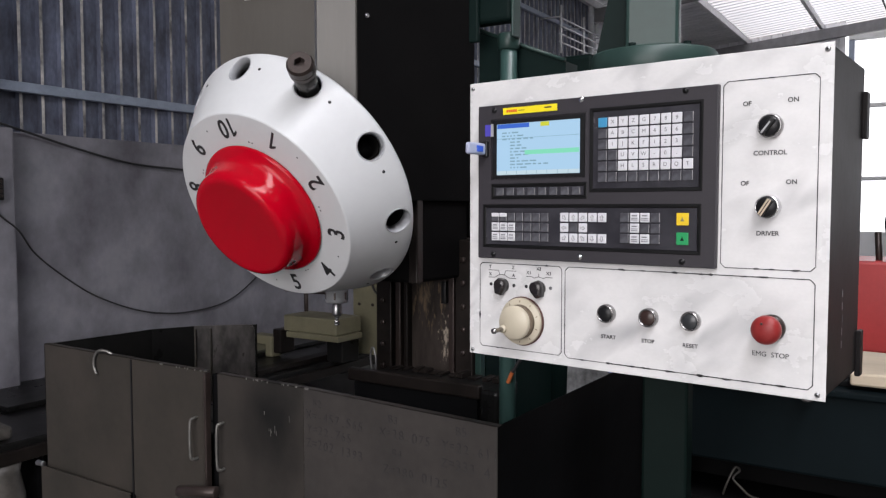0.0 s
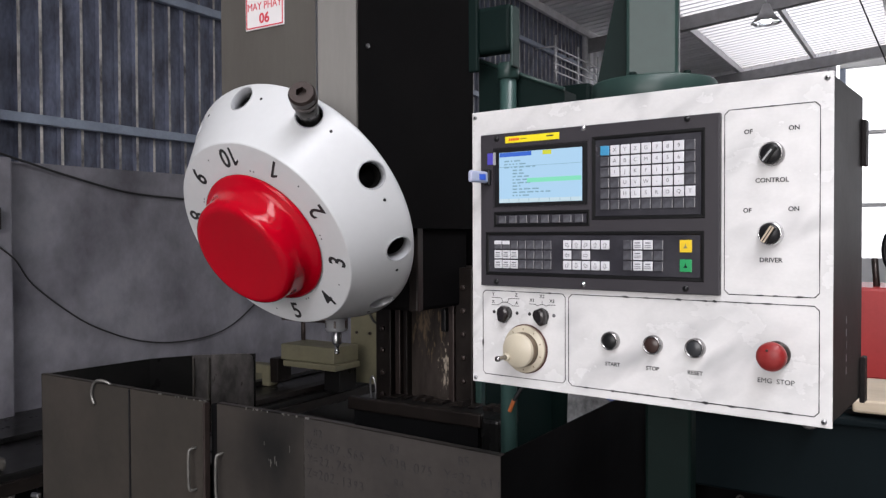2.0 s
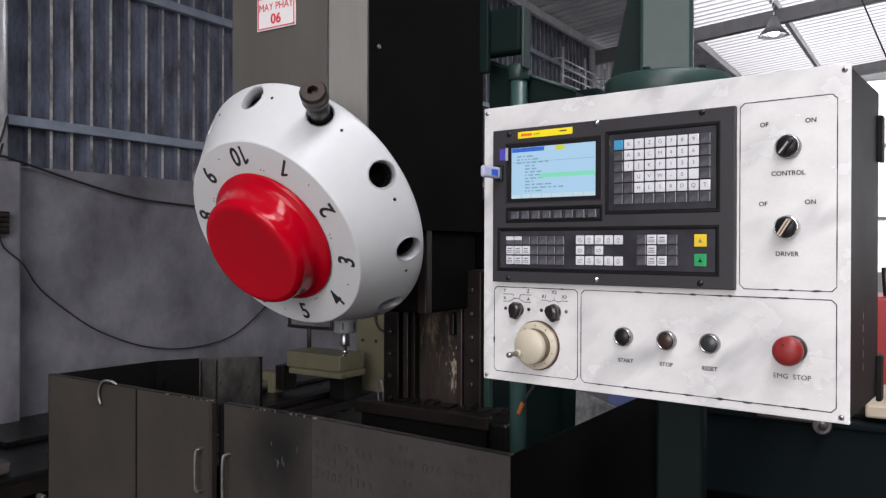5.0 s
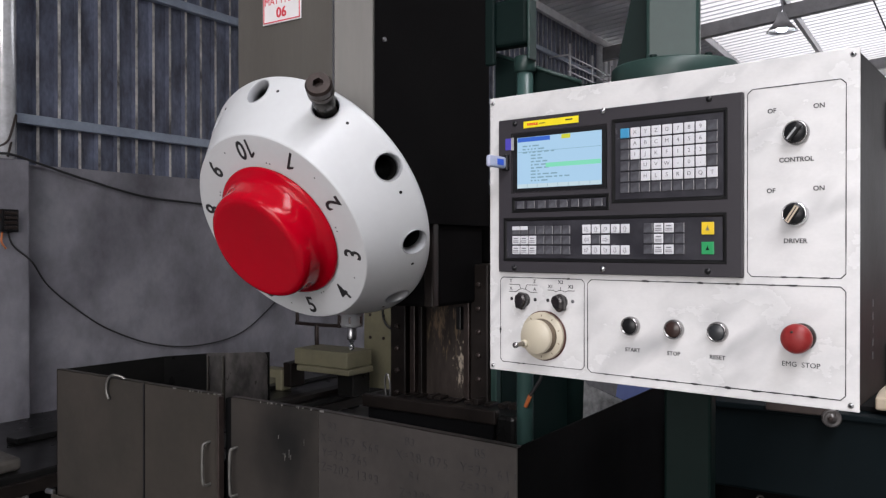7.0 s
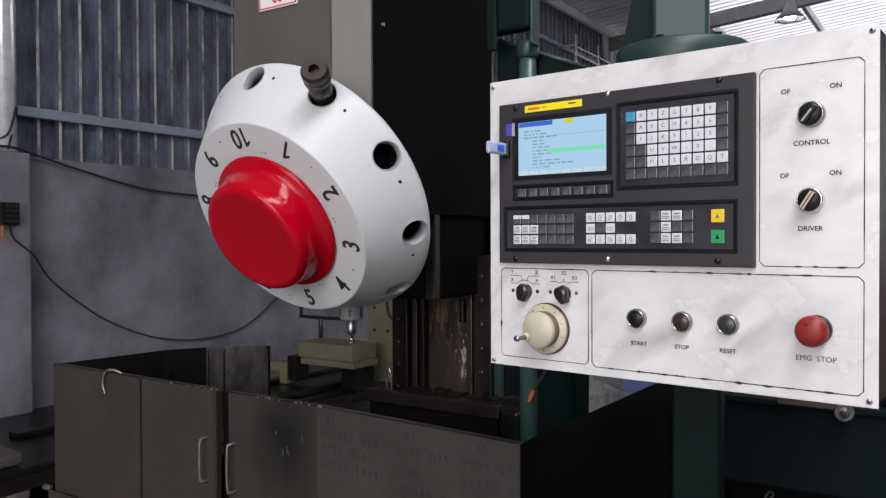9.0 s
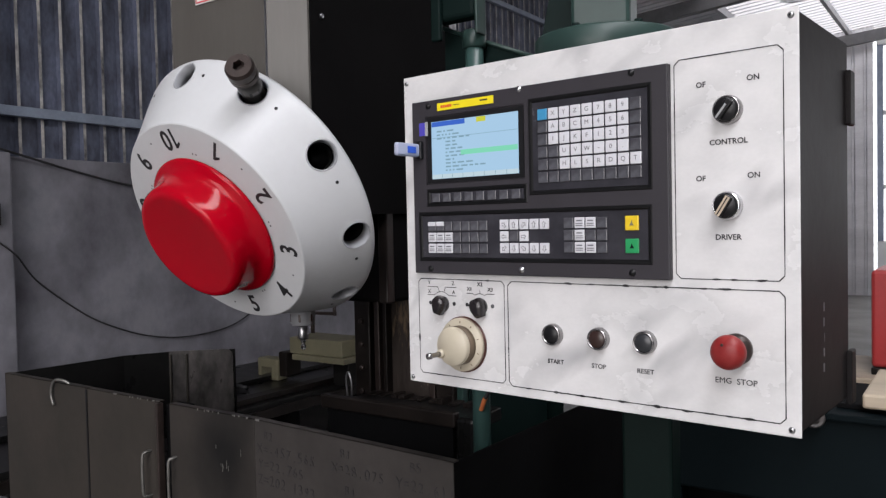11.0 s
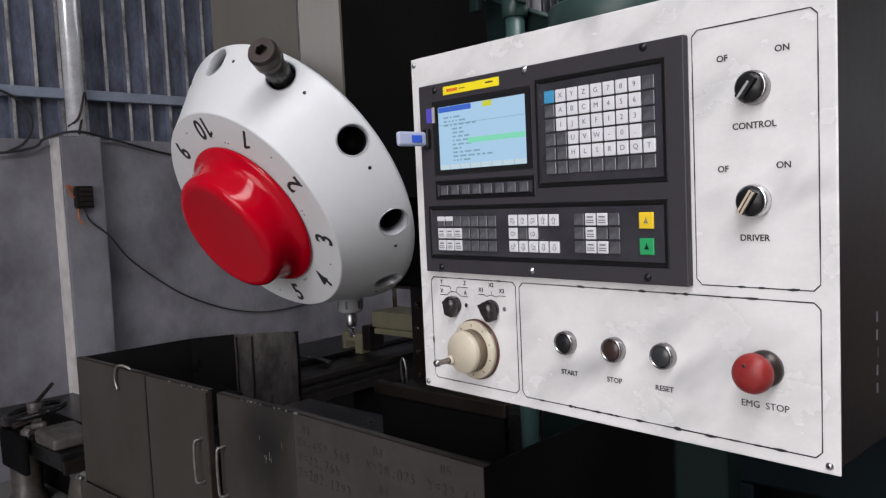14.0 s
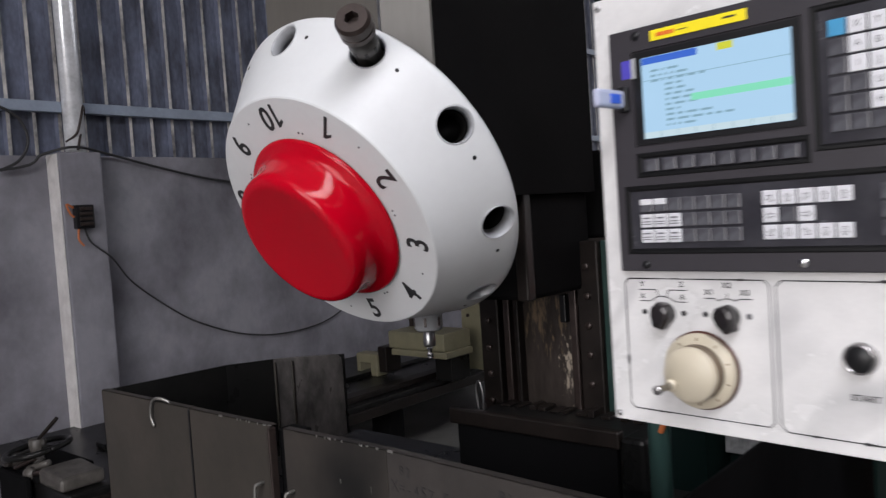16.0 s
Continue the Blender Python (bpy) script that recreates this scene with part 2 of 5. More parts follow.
# Guard steel with scuffs, its base lightened to paint a lit face.
GUARDLIGHT = mat("scuffed_sheet_lit_tone", (0.12, 0.11, 0.106), 0.30, 0.3, vary=0.35, scale=11, second=(0.014, 0.013, 0.013), amount=0.95, bump=0.08, stretch=(1.6, 1.6, 0.8))
RUSTDARK = mat("dark_rusty_plate", (0.012, 0.0095, 0.0085), 0.42, 0.2, vary=0.3, scale=12, second=(0.028, 0.021, 0.018), amount=0.5, bump=0.15, spec=0.25)
GREEN = mat("machine_green_paint", (0.020, 0.042, 0.037), 0.36, vary=0.25, scale=9, second=(0.036, 0.068, 0.060), amount=0.5, bump=0.02, spec=0.3)
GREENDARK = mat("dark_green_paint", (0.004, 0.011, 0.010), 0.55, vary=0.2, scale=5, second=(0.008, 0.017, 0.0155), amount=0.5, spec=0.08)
# Post and cabinet paints are darkened to hold the gloom under the control box.
POSTGREEN = mat("shade_dark_green_post_paint", (0.0035, 0.0095, 0.0082), 0.5, vary=0.2, scale=5, second=(0.007, 0.016, 0.014), amount=0.5, spec=0.08)
TEAL = mat("shade_dark_teal_paint", (0.0035, 0.0065, 0.0078), 0.6, vary=0.2, scale=4, second=(0.006, 0.010, 0.012), amount=0.5, spec=0.05)
CONCRETE = mat("grey_cement_render", (0.27, 0.266, 0.302), 0.85, vary=0.2, scale=1.9, second=(0.108, 0.105, 0.122), amount=0.95, bump=0.3, fine=24, stretch=(1, 1, 0.8))
# Floor grey is raised to bounce light up to the turret and roof.
FLOOR = mat("bounce_grey_concrete", (0.24, 0.235, 0.225), 0.6, vary=0.25, scale=1.2, second=(0.12, 0.117, 0.112), amount=0.7, bump=0.2, fine=25)
CORRUGATED = mat("weathered_blue_zinc_sheet", (0.205, 0.23, 0.325), 0.42, 0.1, vary=0.6, scale=7.0, second=(0.048, 0.05, 0.068), amount=0.95, bump=0.15, stretch=(1, 1, 0.4), fine=55)
# The light catching the rib tops, painted as a pale patchy crest colour.
CREST = mat("patchy_rib_highlight", (0.74, 0.71, 0.68), 0.5, 0.0, vary=0.6, scale=8, second=(0.09, 0.09, 0.10), amount=0.97, stretch=(1, 1, 0.7), fine=60)
ROOFMETAL = mat("bare_zinc_roof_sheet", (0.86, 0.86, 0.89), 0.34, 0.7, vary=0.2, scale=2.5, second=(0.55, 0.55, 0.57), amount=0.7, stretch=(0.3, 1, 1))
RAILBLUE = mat("blue_grey_rail_paint", (0.30, 0.35, 0.44), 0.45, 0.1, vary=0.2, scale=8)
GALV = mat("galvanised_pipe", (0.86, 0.88, 0.92), 0.2, 0.25, vary=0.3, scale=14, second=(0.50, 0.49, 0.50), amount=0.5, spec=0.8, coat=0.5)
BEIGE = mat("olive_cream_machine_paint", (0.21, 0.195, 0.125), 0.45, vary=0.2, scale=6, second=(0.13, 0.12, 0.08), amount=0.6, bump=0.04)
RUBBER = mat("black_cable_rubber", (0.018, 0.018, 0.02), 0.6, vary=0.1, scale=30)
ORANGE = mat("orange_wire", (0.55, 0.16, 0.05), 0.5, vary=0.1, scale=60)
REDBOX = mat("red_machine_paint", (0.50, 0.05, 0.05), 0.4, vary=0.15, scale=6)
TIMBER = mat("pale_timber", (0.52, 0.43, 0.32), 0.6, vary=0.2, scale=8, stretch=(0.2, 1, 1))
LIGHTGREY = mat("pale_grey_sheet", (0.40, 0.41, 0.42), 0.5, vary=0.3, scale=16, second=(0.2, 0.2, 0.2), amount=0.6)
MOTTLED = mat("mottled_tin", (0.34, 0.34, 0.345), 0.5, vary=0.4, scale=16, second=(0.05, 0.05, 0.05), amount=0.9, fine=90, bump=0.1)
BLUESHEET = mat("blue_plastic_sheet", (0.10, 0.13, 0.30), 0.5, vary=0.15, scale=10)
TRANSLUCENT = sheet_light("milky_roof_sheet")
# Skylight rib crests take a darker tint than the sheet, for contrast.
RIBTINT = sheet_light("dark_roof_sheet_rib", (0.06, 0.06, 0.065))
SOOTY = scorch(mat("sooty_grey_sheet_steel", (0.039, 0.034, 0.030), 0.38, 0.0, vary=0.2, scale=5, second=(0.024, 0.022, 0.020), amount=0.7, bump=0.05, fine=45, spec=0.2), (-1.27, 0, 0.985), (0.12, 1.0, 0.17), (0.007, 0.007, 0.007), 2.2, (0.65, 1.6))
WHITEWASH = mat("pale_far_wall", (0.75, 0.76, 0.76), 0.8, vary=0.08, scale=2)
USBWHITE = mat("pale_blue_stick_plastic", (0.36, 0.38, 0.50), 0.4, vary=0.05, scale=60)
USBBLUE = mat("blue_stick_slider", (0.02, 0.08, 0.5), 0.3, vary=0.05, scale=60)
LCD = glow("lcd_light_blue", (0.31, 0.49, 0.64), 0.95)
LCDBLUE = glow("lcd_blue_bar", (0.02, 0.10, 0.48), 0.9)
# Glows without being part of the display: a reflection on the film edge.
FILMGLEAM = glow("film_gleam_violet", (0.08, 0.06, 0.55), 0.6)
LCDYELLOW = glow("lcd_yellow_tab", (0.50, 0.52, 0.02), 0.9)
LCDGREEN = glow("lcd_green_line", (0.17, 0.58, 0.38), 0.92)
LCDWHITE = glow("lcd_white_bar", (0.42, 0.54, 0.58), 0.95)
LCDTEXT = glow("lcd_text", (0.17, 0.30, 0.37), 0.9)
ROOFSTEEL = mat("dull_roof_steel", (0.22, 0.22, 0.23), 0.5, 0.1, vary=0.2, scale=8)
PURLIN = mat("pale_purlin_steel", (0.70, 0.70, 0.72), 0.45, 0.1, vary=0.2, scale=8)
DULLROD = mat("dull_bent_rod", (0.22, 0.215, 0.20), 0.4, 0.7, vary=0.3, scale=40, bump=0.05)
HAZE = glow("bright_haze", (0.97, 0.98, 1.0), 1.6)
BULB = glow("lamp_bulb", (0.95, 0.97, 1.0), 40.0)


# ---- builders ----
def box(x0, x1, y0, y1, z0, z1, bevel=0.0, seg=2, bm=None):
    bm = bm or bmesh.new()
    made = bmesh.ops.create_cube(bm, size=1.0)["verts"]
    for v in made:
        v.co = Vector((x0 + (v.co.x + 0.5) * (x1 - x0), y0 + (v.co.y + 0.5) * (y1 - y0), z0 + (v.co.z + 0.5) * (z1 - z0)))
    if bevel:
        edges = list({e for v in made for e in v.link_edges})
        bmesh.ops.bevel(bm, geom=edges, offset=bevel, segments=seg, profile=0.5, affect='EDGES')
    return bm


def turned(profile, n=48, m=None, bm=None):
    """A solid of revolution about z from (radius, z) pairs, moved by m."""
    bm = bm or bmesh.new()
    m = m or Matrix()
    rings = []
    for r, z in profile:
        if r < 1e-6:
            rings.append([bm.verts.new(m @ Vector((0, 0, z)))])
        else:
            rings.append([bm.verts.new(m @ Vector((r * math.cos(2 * math.pi * k / n), r * math.sin(2 * math.pi * k / n), z))) for k in range(n)])
    for a, b in zip(rings, rings[1:]):
        for k in range(n):
            q = (a[k % len(a)], a[(k + 1) % len(a)], b[(k + 1) % len(b)], b[k % len(b)])
            q = list(dict.fromkeys(q))
            if len(q) > 2:
                bm.faces.new(q)
    for f in bm.faces:
        f.smooth = True
    bmesh.ops.recalc_face_normals(bm, faces=bm.faces)
    return bm


def rod(r, a, b, n=20, bm=None, chamfer=0.1):
    """A round bar from a to b with slightly broken edges."""
    a, b = Vector(a), Vector(b)
    d = b - a
    m = Matrix.Translation(a) @ d.to_track_quat('Z', 'Y').to_matrix().to_4x4()
    c = min(r * chamfer, d.length * 0.2)
    return turned([(0, 0), (r - c, 0), (r, c), (r, d.length - c), (r - c, d.length), (0, d.length)], n, m, bm)


def tube(points, r, n=10, bm=None):
    """A bent round bar through the points."""
    bm = bm or bmesh.new()
    pts = [Vector(p) for p in points]
    rings, side = [], None
    for k, p in enumerate(pts):
        d = (pts[min(k + 1, len(pts) - 1)] - pts[max(k - 1, 0)]).normalized()
        if side is None:
            side = d.orthogonal().normalized()
        side = (side - d * side.dot(d)).normalized()
        up = d.cross(side)
        rings.append([bm.verts.new(p + r * (side * math.cos(2 * math.pi * j / n) + up * math.sin(2 * math.pi * j / n))) for j in range(n)])
    for a, b in zip(rings, rings[1:]):
        for j in range(n):
            bm.faces.new((a[j], a[(j + 1) % n], b[(j + 1) % n], b[j])).smooth = True
    bm.faces.new(rings[0][::-1])
    bm.faces.new(rings[-1])
    bmesh.ops.recalc_face_normals(bm, faces=bm.faces)
    return bm


def smooth_path(points, k=6):
    """Points of a soft curve through the given ones."""
    p = [Vector(q) for q in points]
    out = []
    for i in range(len(p) - 1):
        a, b, c, d = p[max(i - 1, 0)], p[i], p[i + 1], p[min(i + 2, len(p) - 1)]
        for j in range(k):
            t = j / k
            out.append(0.5 * (2 * b + (c - a) * t + (2 * a - 5 * b + 4 * c - d) * t * t + (3 * b - a - 3 * c + d) * t ** 3))
    return out + [p[-1]]


def prism(outline, z0, z1, m=None):
    """A plate from an (x, y) outline between two heights."""
    bm = bmesh.new()
    m = m or Matrix()
    lo = [bm.verts.new(m @ Vector((x, y, z0))) for x, y in outline]
    hi = [bm.verts.new(m @ Vector((x, y, z1))) for x, y in outline]
    bm.faces.new(lo[::-1])
    bm.faces.new(hi)
    for k in range(len(lo)):
        j = (k + 1) % len(lo)
        bm.faces.new((lo[k], lo[j], hi[j], hi[k]))
    bmesh.ops.recalc_face_normals(bm, faces=bm.faces)
    return bm


def mesh_of(name, bm, material):
    me = bpy.data.meshes.new(name)
    bm.to_mesh(me)
    bm.free()
    me.materials.append(material)
    return me


def part(name, bm, material, parent, label="", m=None):
    ob = new(name, mesh_of(name, bm, material))
    ob.parent = parent
    if m:
        ob.matrix_basis = m
    return tagged(ob, label)


def thing(name, label, category, m=None, group="", kind=""):
    ob = new(name)
    ob.matrix_basis = m or Matrix()
    ob.empty_display_size = 0.05
    return tagged(ob, label, category, group, kind)


def solid(name, bm, material, label, category="", kind="", m=None, group=""):
    ob = new(name, mesh_of(name, bm, material))
    if m:
        ob.matrix_basis = m
    return tagged(ob, label, category, group, kind)


def writing(name, text, size, m, material, parent, depth=0.0004, bold=0.0, narrow=1.0):
    c = bpy.data.curves.new(name, 'FONT')
    c.body, c.size, c.align_x, c.align_y, c.extrude, c.offset = text, size, 'CENTER', 'CENTER', depth, bold
    c.resolution_u = 3
    tmp = bpy.data.objects.new("tmp", c)
    scene.collection.objects.link(tmp)
    me = bpy.data.meshes.new_from_object(tmp.evaluated_get(bpy.context.evaluated_depsgraph_get()))
    bpy.data.objects.remove(tmp)
    me.materials.clear()
    me.materials.append(material)
    me.transform(Matrix.Diagonal((narrow, 1, 1, 1)))
    ob = new(name, me)
    ob.parent = parent
    ob.matrix_basis = m
    return ob


def carved(bm, cutter_bm):
    """bm less the cutter."""
    a = bpy.data.objects.new("a", bpy.data.meshes.new("a"))
    b = bpy.data.objects.new("b", bpy.data.meshes.new("b"))
    for o, src in ((a, bm), (b, cutter_bm)):
        src.to_mesh(o.data)
        src.free()
        scene.collection.objects.link(o)
    mod = a.modifiers.new("cut", 'BOOLEAN')
    mod.object, mod.operation, mod.solver = b, 'DIFFERENCE', 'EXACT'
    bpy.context.view_layer.update()
    me = bpy.data.meshes.new_from_object(a.evaluated_get(bpy.context.evaluated_depsgraph_get()))
    bpy.data.objects.remove(a)
    bpy.data.objects.remove(b)
    out = bmesh.new()
    out.from_mesh(me)
    for e in out.edges:
        e.smooth = len(e.link_faces) == 2 and e.calc_face_angle(0) < radians(24)
    return out


# ---- the shed ----
WX = -4.7                      # face of the cement wall
EAVE, PITCH = 4.66, 0.085


def roof_z(x):
    return EAVE + PITCH * (x - WX)


solid("floor", box(-7, 14, -7, 19, -0.12, 0.0), FLOOR, "grey concrete workshop floor, toned to bounce light", "floor", "structure")
solid("ground", box(-60, 80, -60, 90, -0.4, -0.125), FLOOR, "grey ground outside the shed", "ground", "structure")
solid("wall_left", box(WX - 0.2, WX, -6, 11.7, 0, 1.95, 0.008), CONCRETE, "low grey cement-rendered wall with stains", "wall", "structure")
# Thin strip, paler than the pilaster, over its whole -y face.
solid("pilaster_edge", box(WX - 0.02, WX + 0.128, 2.236, 2.243, 0, 1.95, 0.003), PALESTRIP, "pale strip on the pilaster's -y face", "trim", "structure")
solid("pilaster", box(WX - 0.1, WX + 0.13, 2.2435, 2.486, 0, 1.96, 0.012), CONCRETE, "grey cement pilaster on the wall", "pilaster", "structure")


def corrugated_sheet(length, height, pitch=0.1385, depth=0.028, seed=1):
    """Trapezoid-ribbed sheet along x, standing in z, ribs towards -y."""
    rnd = random.Random(seed)
    bm = bmesh.new()
    xs = []
    x = 0.0
    while x < length:
        j = rnd.uniform(-0.003, 0.003)
        for dx, d in ((0, 0), (0.72, 0), (0.79, 1), (0.93, 1), (1.0, 0)):
            xs.append((min(x + dx * pitch + (j if 0 < dx < 1 else 0), length), d * depth))
        x += pitch
    lo, hi = [], []
    for px, d in xs:
        lo.append(bm.verts.new((px, -d, 0)))
        hi.append(bm.verts.new((px, -d, height)))
    for k in range(len(xs) - 1):
        if (lo[k].co - lo[k + 1].co).length > 1e-4:
            f = bm.faces.new((lo[k], lo[k + 1], hi[k + 1], hi[k]))
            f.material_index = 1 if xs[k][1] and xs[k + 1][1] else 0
    return bm


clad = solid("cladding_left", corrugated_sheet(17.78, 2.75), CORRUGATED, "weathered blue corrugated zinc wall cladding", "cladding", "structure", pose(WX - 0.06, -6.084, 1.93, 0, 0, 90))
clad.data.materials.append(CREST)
solid("wall_far", box(WX - 0.2, WX, 11.71, 16.6, 0, 1.95, 0.008), CONCRETE, "low unseen grey wall added to cut side daylight far off", "wall", "structure")
# Far ribs get whitewashed crests to paint in their highlights.
solid("cladding_far", corrugated_sheet(4.9, 2.72, 0.25, 0.04), ROOFMETAL, "pale ribbed sheet cladding far off", "cladding", "structure", pose(WX - 0.06, 11.72, 1.93, 0, 0, 90)).data.materials.append(WHITEWASH)
for z in (2.19, 3.17, 4.1):
    solid("wall_rail", box(WX - 0.032, WX + 0.02, -6, 11.6, z, z + 0.06, 0.004), RAILBLUE, "blue-grey steel rail across the cladding", "rail", "structure", group="wall rails")
solid("roof_post", rod(0.056, (WX + 0.06, 2.378, 1.96), (WX + 0.06, 2.378, EAVE - 0.02), 24), GALV, "shiny galvanised pipe post", "post", "structure")
for y in (-3.2, 7.2, 11.5):
    solid("roof_post", rod(0.05, (WX + 0.06, y, 1.95), (WX + 0.06, y, EAVE - 0.02), 24), GALV, "shiny galvanised pipe post", "post", "structure")

# far end of the hall, and the sides that close it
solid("cladding_end", corrugated_sheet(3.1, 5.1, 0.2, 0.03), ROOFMETAL, "pale ribbed sheet end wall", "cladding", "structure", pose(WX, 16.6, 0.0, 0, 0, 0)).data.materials.append(ROOFMETAL)
solid("wall_end", box(-1.6, 12.5, 17.2, 17.4, 0, 1.0), WHITEWASH, "pale plastered end wall", "wall", "structure")
solid("wall_end", box(-1.6, 12.5, 17.2, 17.4, 4.75, 6.2), WHITEWASH, "pale plastered end wall above the windows", "wall", "structure")
for k in range(8):
    solid("window_mullion", box(-1.6 + 1.9 * k, -1.5 + 1.9 * k, 17.22, 17.38, 1.0, 4.75, 0.01), RAILBLUE, "grey steel window mullion", "window frame", "structure", group="mullions")
for z in (2.0, 3.42):
    solid("window_transom", box(-1.5, 12.4, 17.25, 17.35, z, z + 0.08, 0.01), WHITEWASH, "pale steel window transom", "window frame", "structure", group="transoms")
solid("backdrop", box(-14, 30, 26.0, 26.05, -0.1, 14), HAZE, "bright hazy sky beyond the end windows", "sky", "structure")
# Walls out of view, added to narrow the opening and cut level daylight.
solid("unseen_wall_behind", box(-4.7, -1.9, -6.1, -5.9, 0, 5.2), CONCRETE, "unseen grey wall added to cut side daylight", "wall", "structure")
solid("unseen_wall_behind", box(2.7, 12.5, -6.1, -5.9, 0, 6.2), CONCRETE, "unseen grey wall added to cut side daylight", "wall", "structure")
solid("unseen_wall_behind", box(-1.9, 2.7, -6.1, -5.9, 4.2, 5.5), CONCRETE, "unseen grey wall added over the assumed gateway", "wall", "structure")
solid("unseen_wall_right", box(12.3, 12.5, -5.9, 17.2, 0, 6.2), CONCRETE, "unseen grey wall added to cut side daylight", "wall", "structure")


def roof_sheet(name, x0, x1, y0, y1, material, label):
    bm = corrugated_sheet(y1 - y0, x1 - x0, 0.19, 0.03)
    # standing sheet laid over: its height runs up the slope
    m = Matrix(((0, 0, 1, x0), (1, 0, 0, y0), (0, -1, PITCH, roof_z(x0) + 0.06), (0, 0, 0, 1)))
    bm.transform(m)
    ob = solid(name, bm, material, label, "roof", "structure")
    ob.data.materials.append(RIBTINT if material is TRANSLUCENT else material)
    return ob


for x0, x1, y0, y1, light in ((-4.9, -3.3, -6, 18, 0), (-3.3, 0.6, -6, 8.6, 0), (-3.3, 0.6, 8.6, 18, 1), (0.6, 2.0, -6, 18, 1), (2.0, 4.2, -6, 18, 0), (4.2, 6.0, -6, 18, 1), (6.0, 12.6, -6, 18, 0)):
    if light:
        roof_sheet("skylight", x0, x1, y0, y1, TRANSLUCENT, "milky translucent corrugated roof sheet")
    else:
        roof_sheet("roof", x0, x1, y0, y1, ROOFMETAL, "bare zinc corrugated roof sheet")
for x in (-4.62, -3.3, -1.97, -0.64, 0.7, 2.0, 4.0, 6.0, 8.5):
    solid("purlin", box(x - 0.03, x + 0.03, -6, 18, roof_z(x) - 0.09, roof_z(x) + 0.02, 0.004), PURLIN, "grey steel roof purlin", "purlin", "structure", group="purlins")
for y in (-1.0, 3.5, 7.3, 11.65, 16.2):
    bm = box(-4.7, 12.4, y - 0.06, y + 0.06, -0.3, -0.1, 0.006)
    for v in bm.verts:
        v.co.z += roof_z(v.co.x)
    solid("rafter", bm, ROOFSTEEL, "grey steel roof rafter", "rafter", "structure", group="rafters")


def pendant_lamp(x, y, z):
    t = thing("pendant_lamp", "grey metal high-bay pendant lamp, lit", "lamp", pose(x, y, z))
    part("shade", turned([(0.045, 0.26), (0.06, 0.22), (0.10, 0.12), (0.2, 0.0), (0.196, 0.0), (0.096, 0.118), (0.056, 0.215)], 32), ROOFSTEEL, t)
    part("bulb", turned([(0, 0.0), (0.05, 0.01), (0.075, 0.05), (0.06, 0.1), (0.0, 0.13)], 24), BULB, t, "glowing white bulb")
    part("stem", rod(0.012, (0, 0, 0.24), (0, 0, roof_z(x) - z - 0.1)), ROOFSTEEL, t)


pendant_lamp(-1.95, 11.3, 4.35)

# slack cable hung below the roof
solid("roof_cable", tube(smooth_path([(-1.05, 11.0, 5.035), (-1.02, 11.0, 4.97), (-0.86, 11.0, 4.55), (-0.68, 11.0, 4.05), (-0.50, 11.0, 3.55), (-0.42, 11.0, 3.2)]), 0.010, 6), RUBBER, "thin black cable hanging from the roof", "cable")

# pipe rack high on the cladding
rack = thing("pipe_rack", "thin galvanised pipe rack on the cladding", "rack", pose(WX + 0.25, 9.9, 3.75))
for k in range(4):
    part("pipe", rod(0.012, (0, 0, k * 0.11), (0, 1.7, k * 0.11), 10), GALV, rack)
for k in range(3):
    part("upright", rod(0.016, (0, 0.05 + k * 0.8, -0.15), (0, 0.05 + k * 0.8, 0.5), 10), GALV, rack)
    part("wall_bracket", rod(0.012, (-0.33, 0.05 + k * 0.8, 0.35), (0.01, 0.05 + k * 0.8, 0.35), 10), GALV, rack)

# wall switch with its wires, and the cables hung on the wall
sw = thing("wall_switch", "black wall switch block with orange wires on the pilaster", "switch", pose(WX + 0.13, 2.345, 1.60))
part("body", box(0, 0.05, -0.05, 0.05, -0.065, 0.065, 0.006), BLACK, sw)
for k in range(4):
    part("terminal", box(0.05, 0.062, -0.035, 0.035, -0.05 + k * 0.028, -0.032 + k * 0.028, 0.003), DARK_STEEL, sw)
part("wire", tube(smooth_path([(0.02, -0.05, 0.05), (0.03, -0.09, 0.07), (0.02, -0.07, 0.02), (0.02, -0.05, 0.0)]), 0.006, 6), ORANGE, sw)
part("wire", tube(smooth_path([(0.02, -0.03, -0.06), (0.03, -0.04, -0.12), (0.02, -0.01, -0.16)]), 0.006, 6), ORANGE, sw)
solid("wall_cable", tube(smooth_path([(WX + 0.15, 2.345, 1.54), (WX + 0.145, 2.38, 1.455), (WX + 0.142, 2.49, 1.36), (WX + 0.03, 2.66, 1.20), (WX + 0.03, 2.90, 1.005), (WX + 0.03, 3.10, 0.885), (WX + 0.03, 3.40, 0.77), (WX + 0.03, 3.74, 0.72), (WX + 0.03, 4.14, 0.755), (WX + 0.03, 4.45, 0.91), (WX + 0.03, 4.8, 1.2), (WX + 0.03, 5.2, 1.7)]), 0.0055, 8), RUBBER, "black cable sagging along the cement wall", "cable")
solid("wall_cable", tube(smooth_path([(WX + 0.05, -2.0, 1.84), (WX + 0.05, 0.6, 1.80), (WX + 0.05, 1.96, 1.865), (WX + 0.08, 2.19, 1.95), (WX + 0.14, 2.34, 1.985), (WX + 0.05, 2.58, 1.955), (WX + 0.03, 2.90, 1.88), (WX + 0.03, 3.33, 1.795), (WX + 0.03, 3.8, 1.765), (WX + 0.03, 4.6, 1.72), (WX + 0.03, 6.0, 1.72)]), 0.0075, 8), RUBBER, "black cable strung along the wall top", "cable")

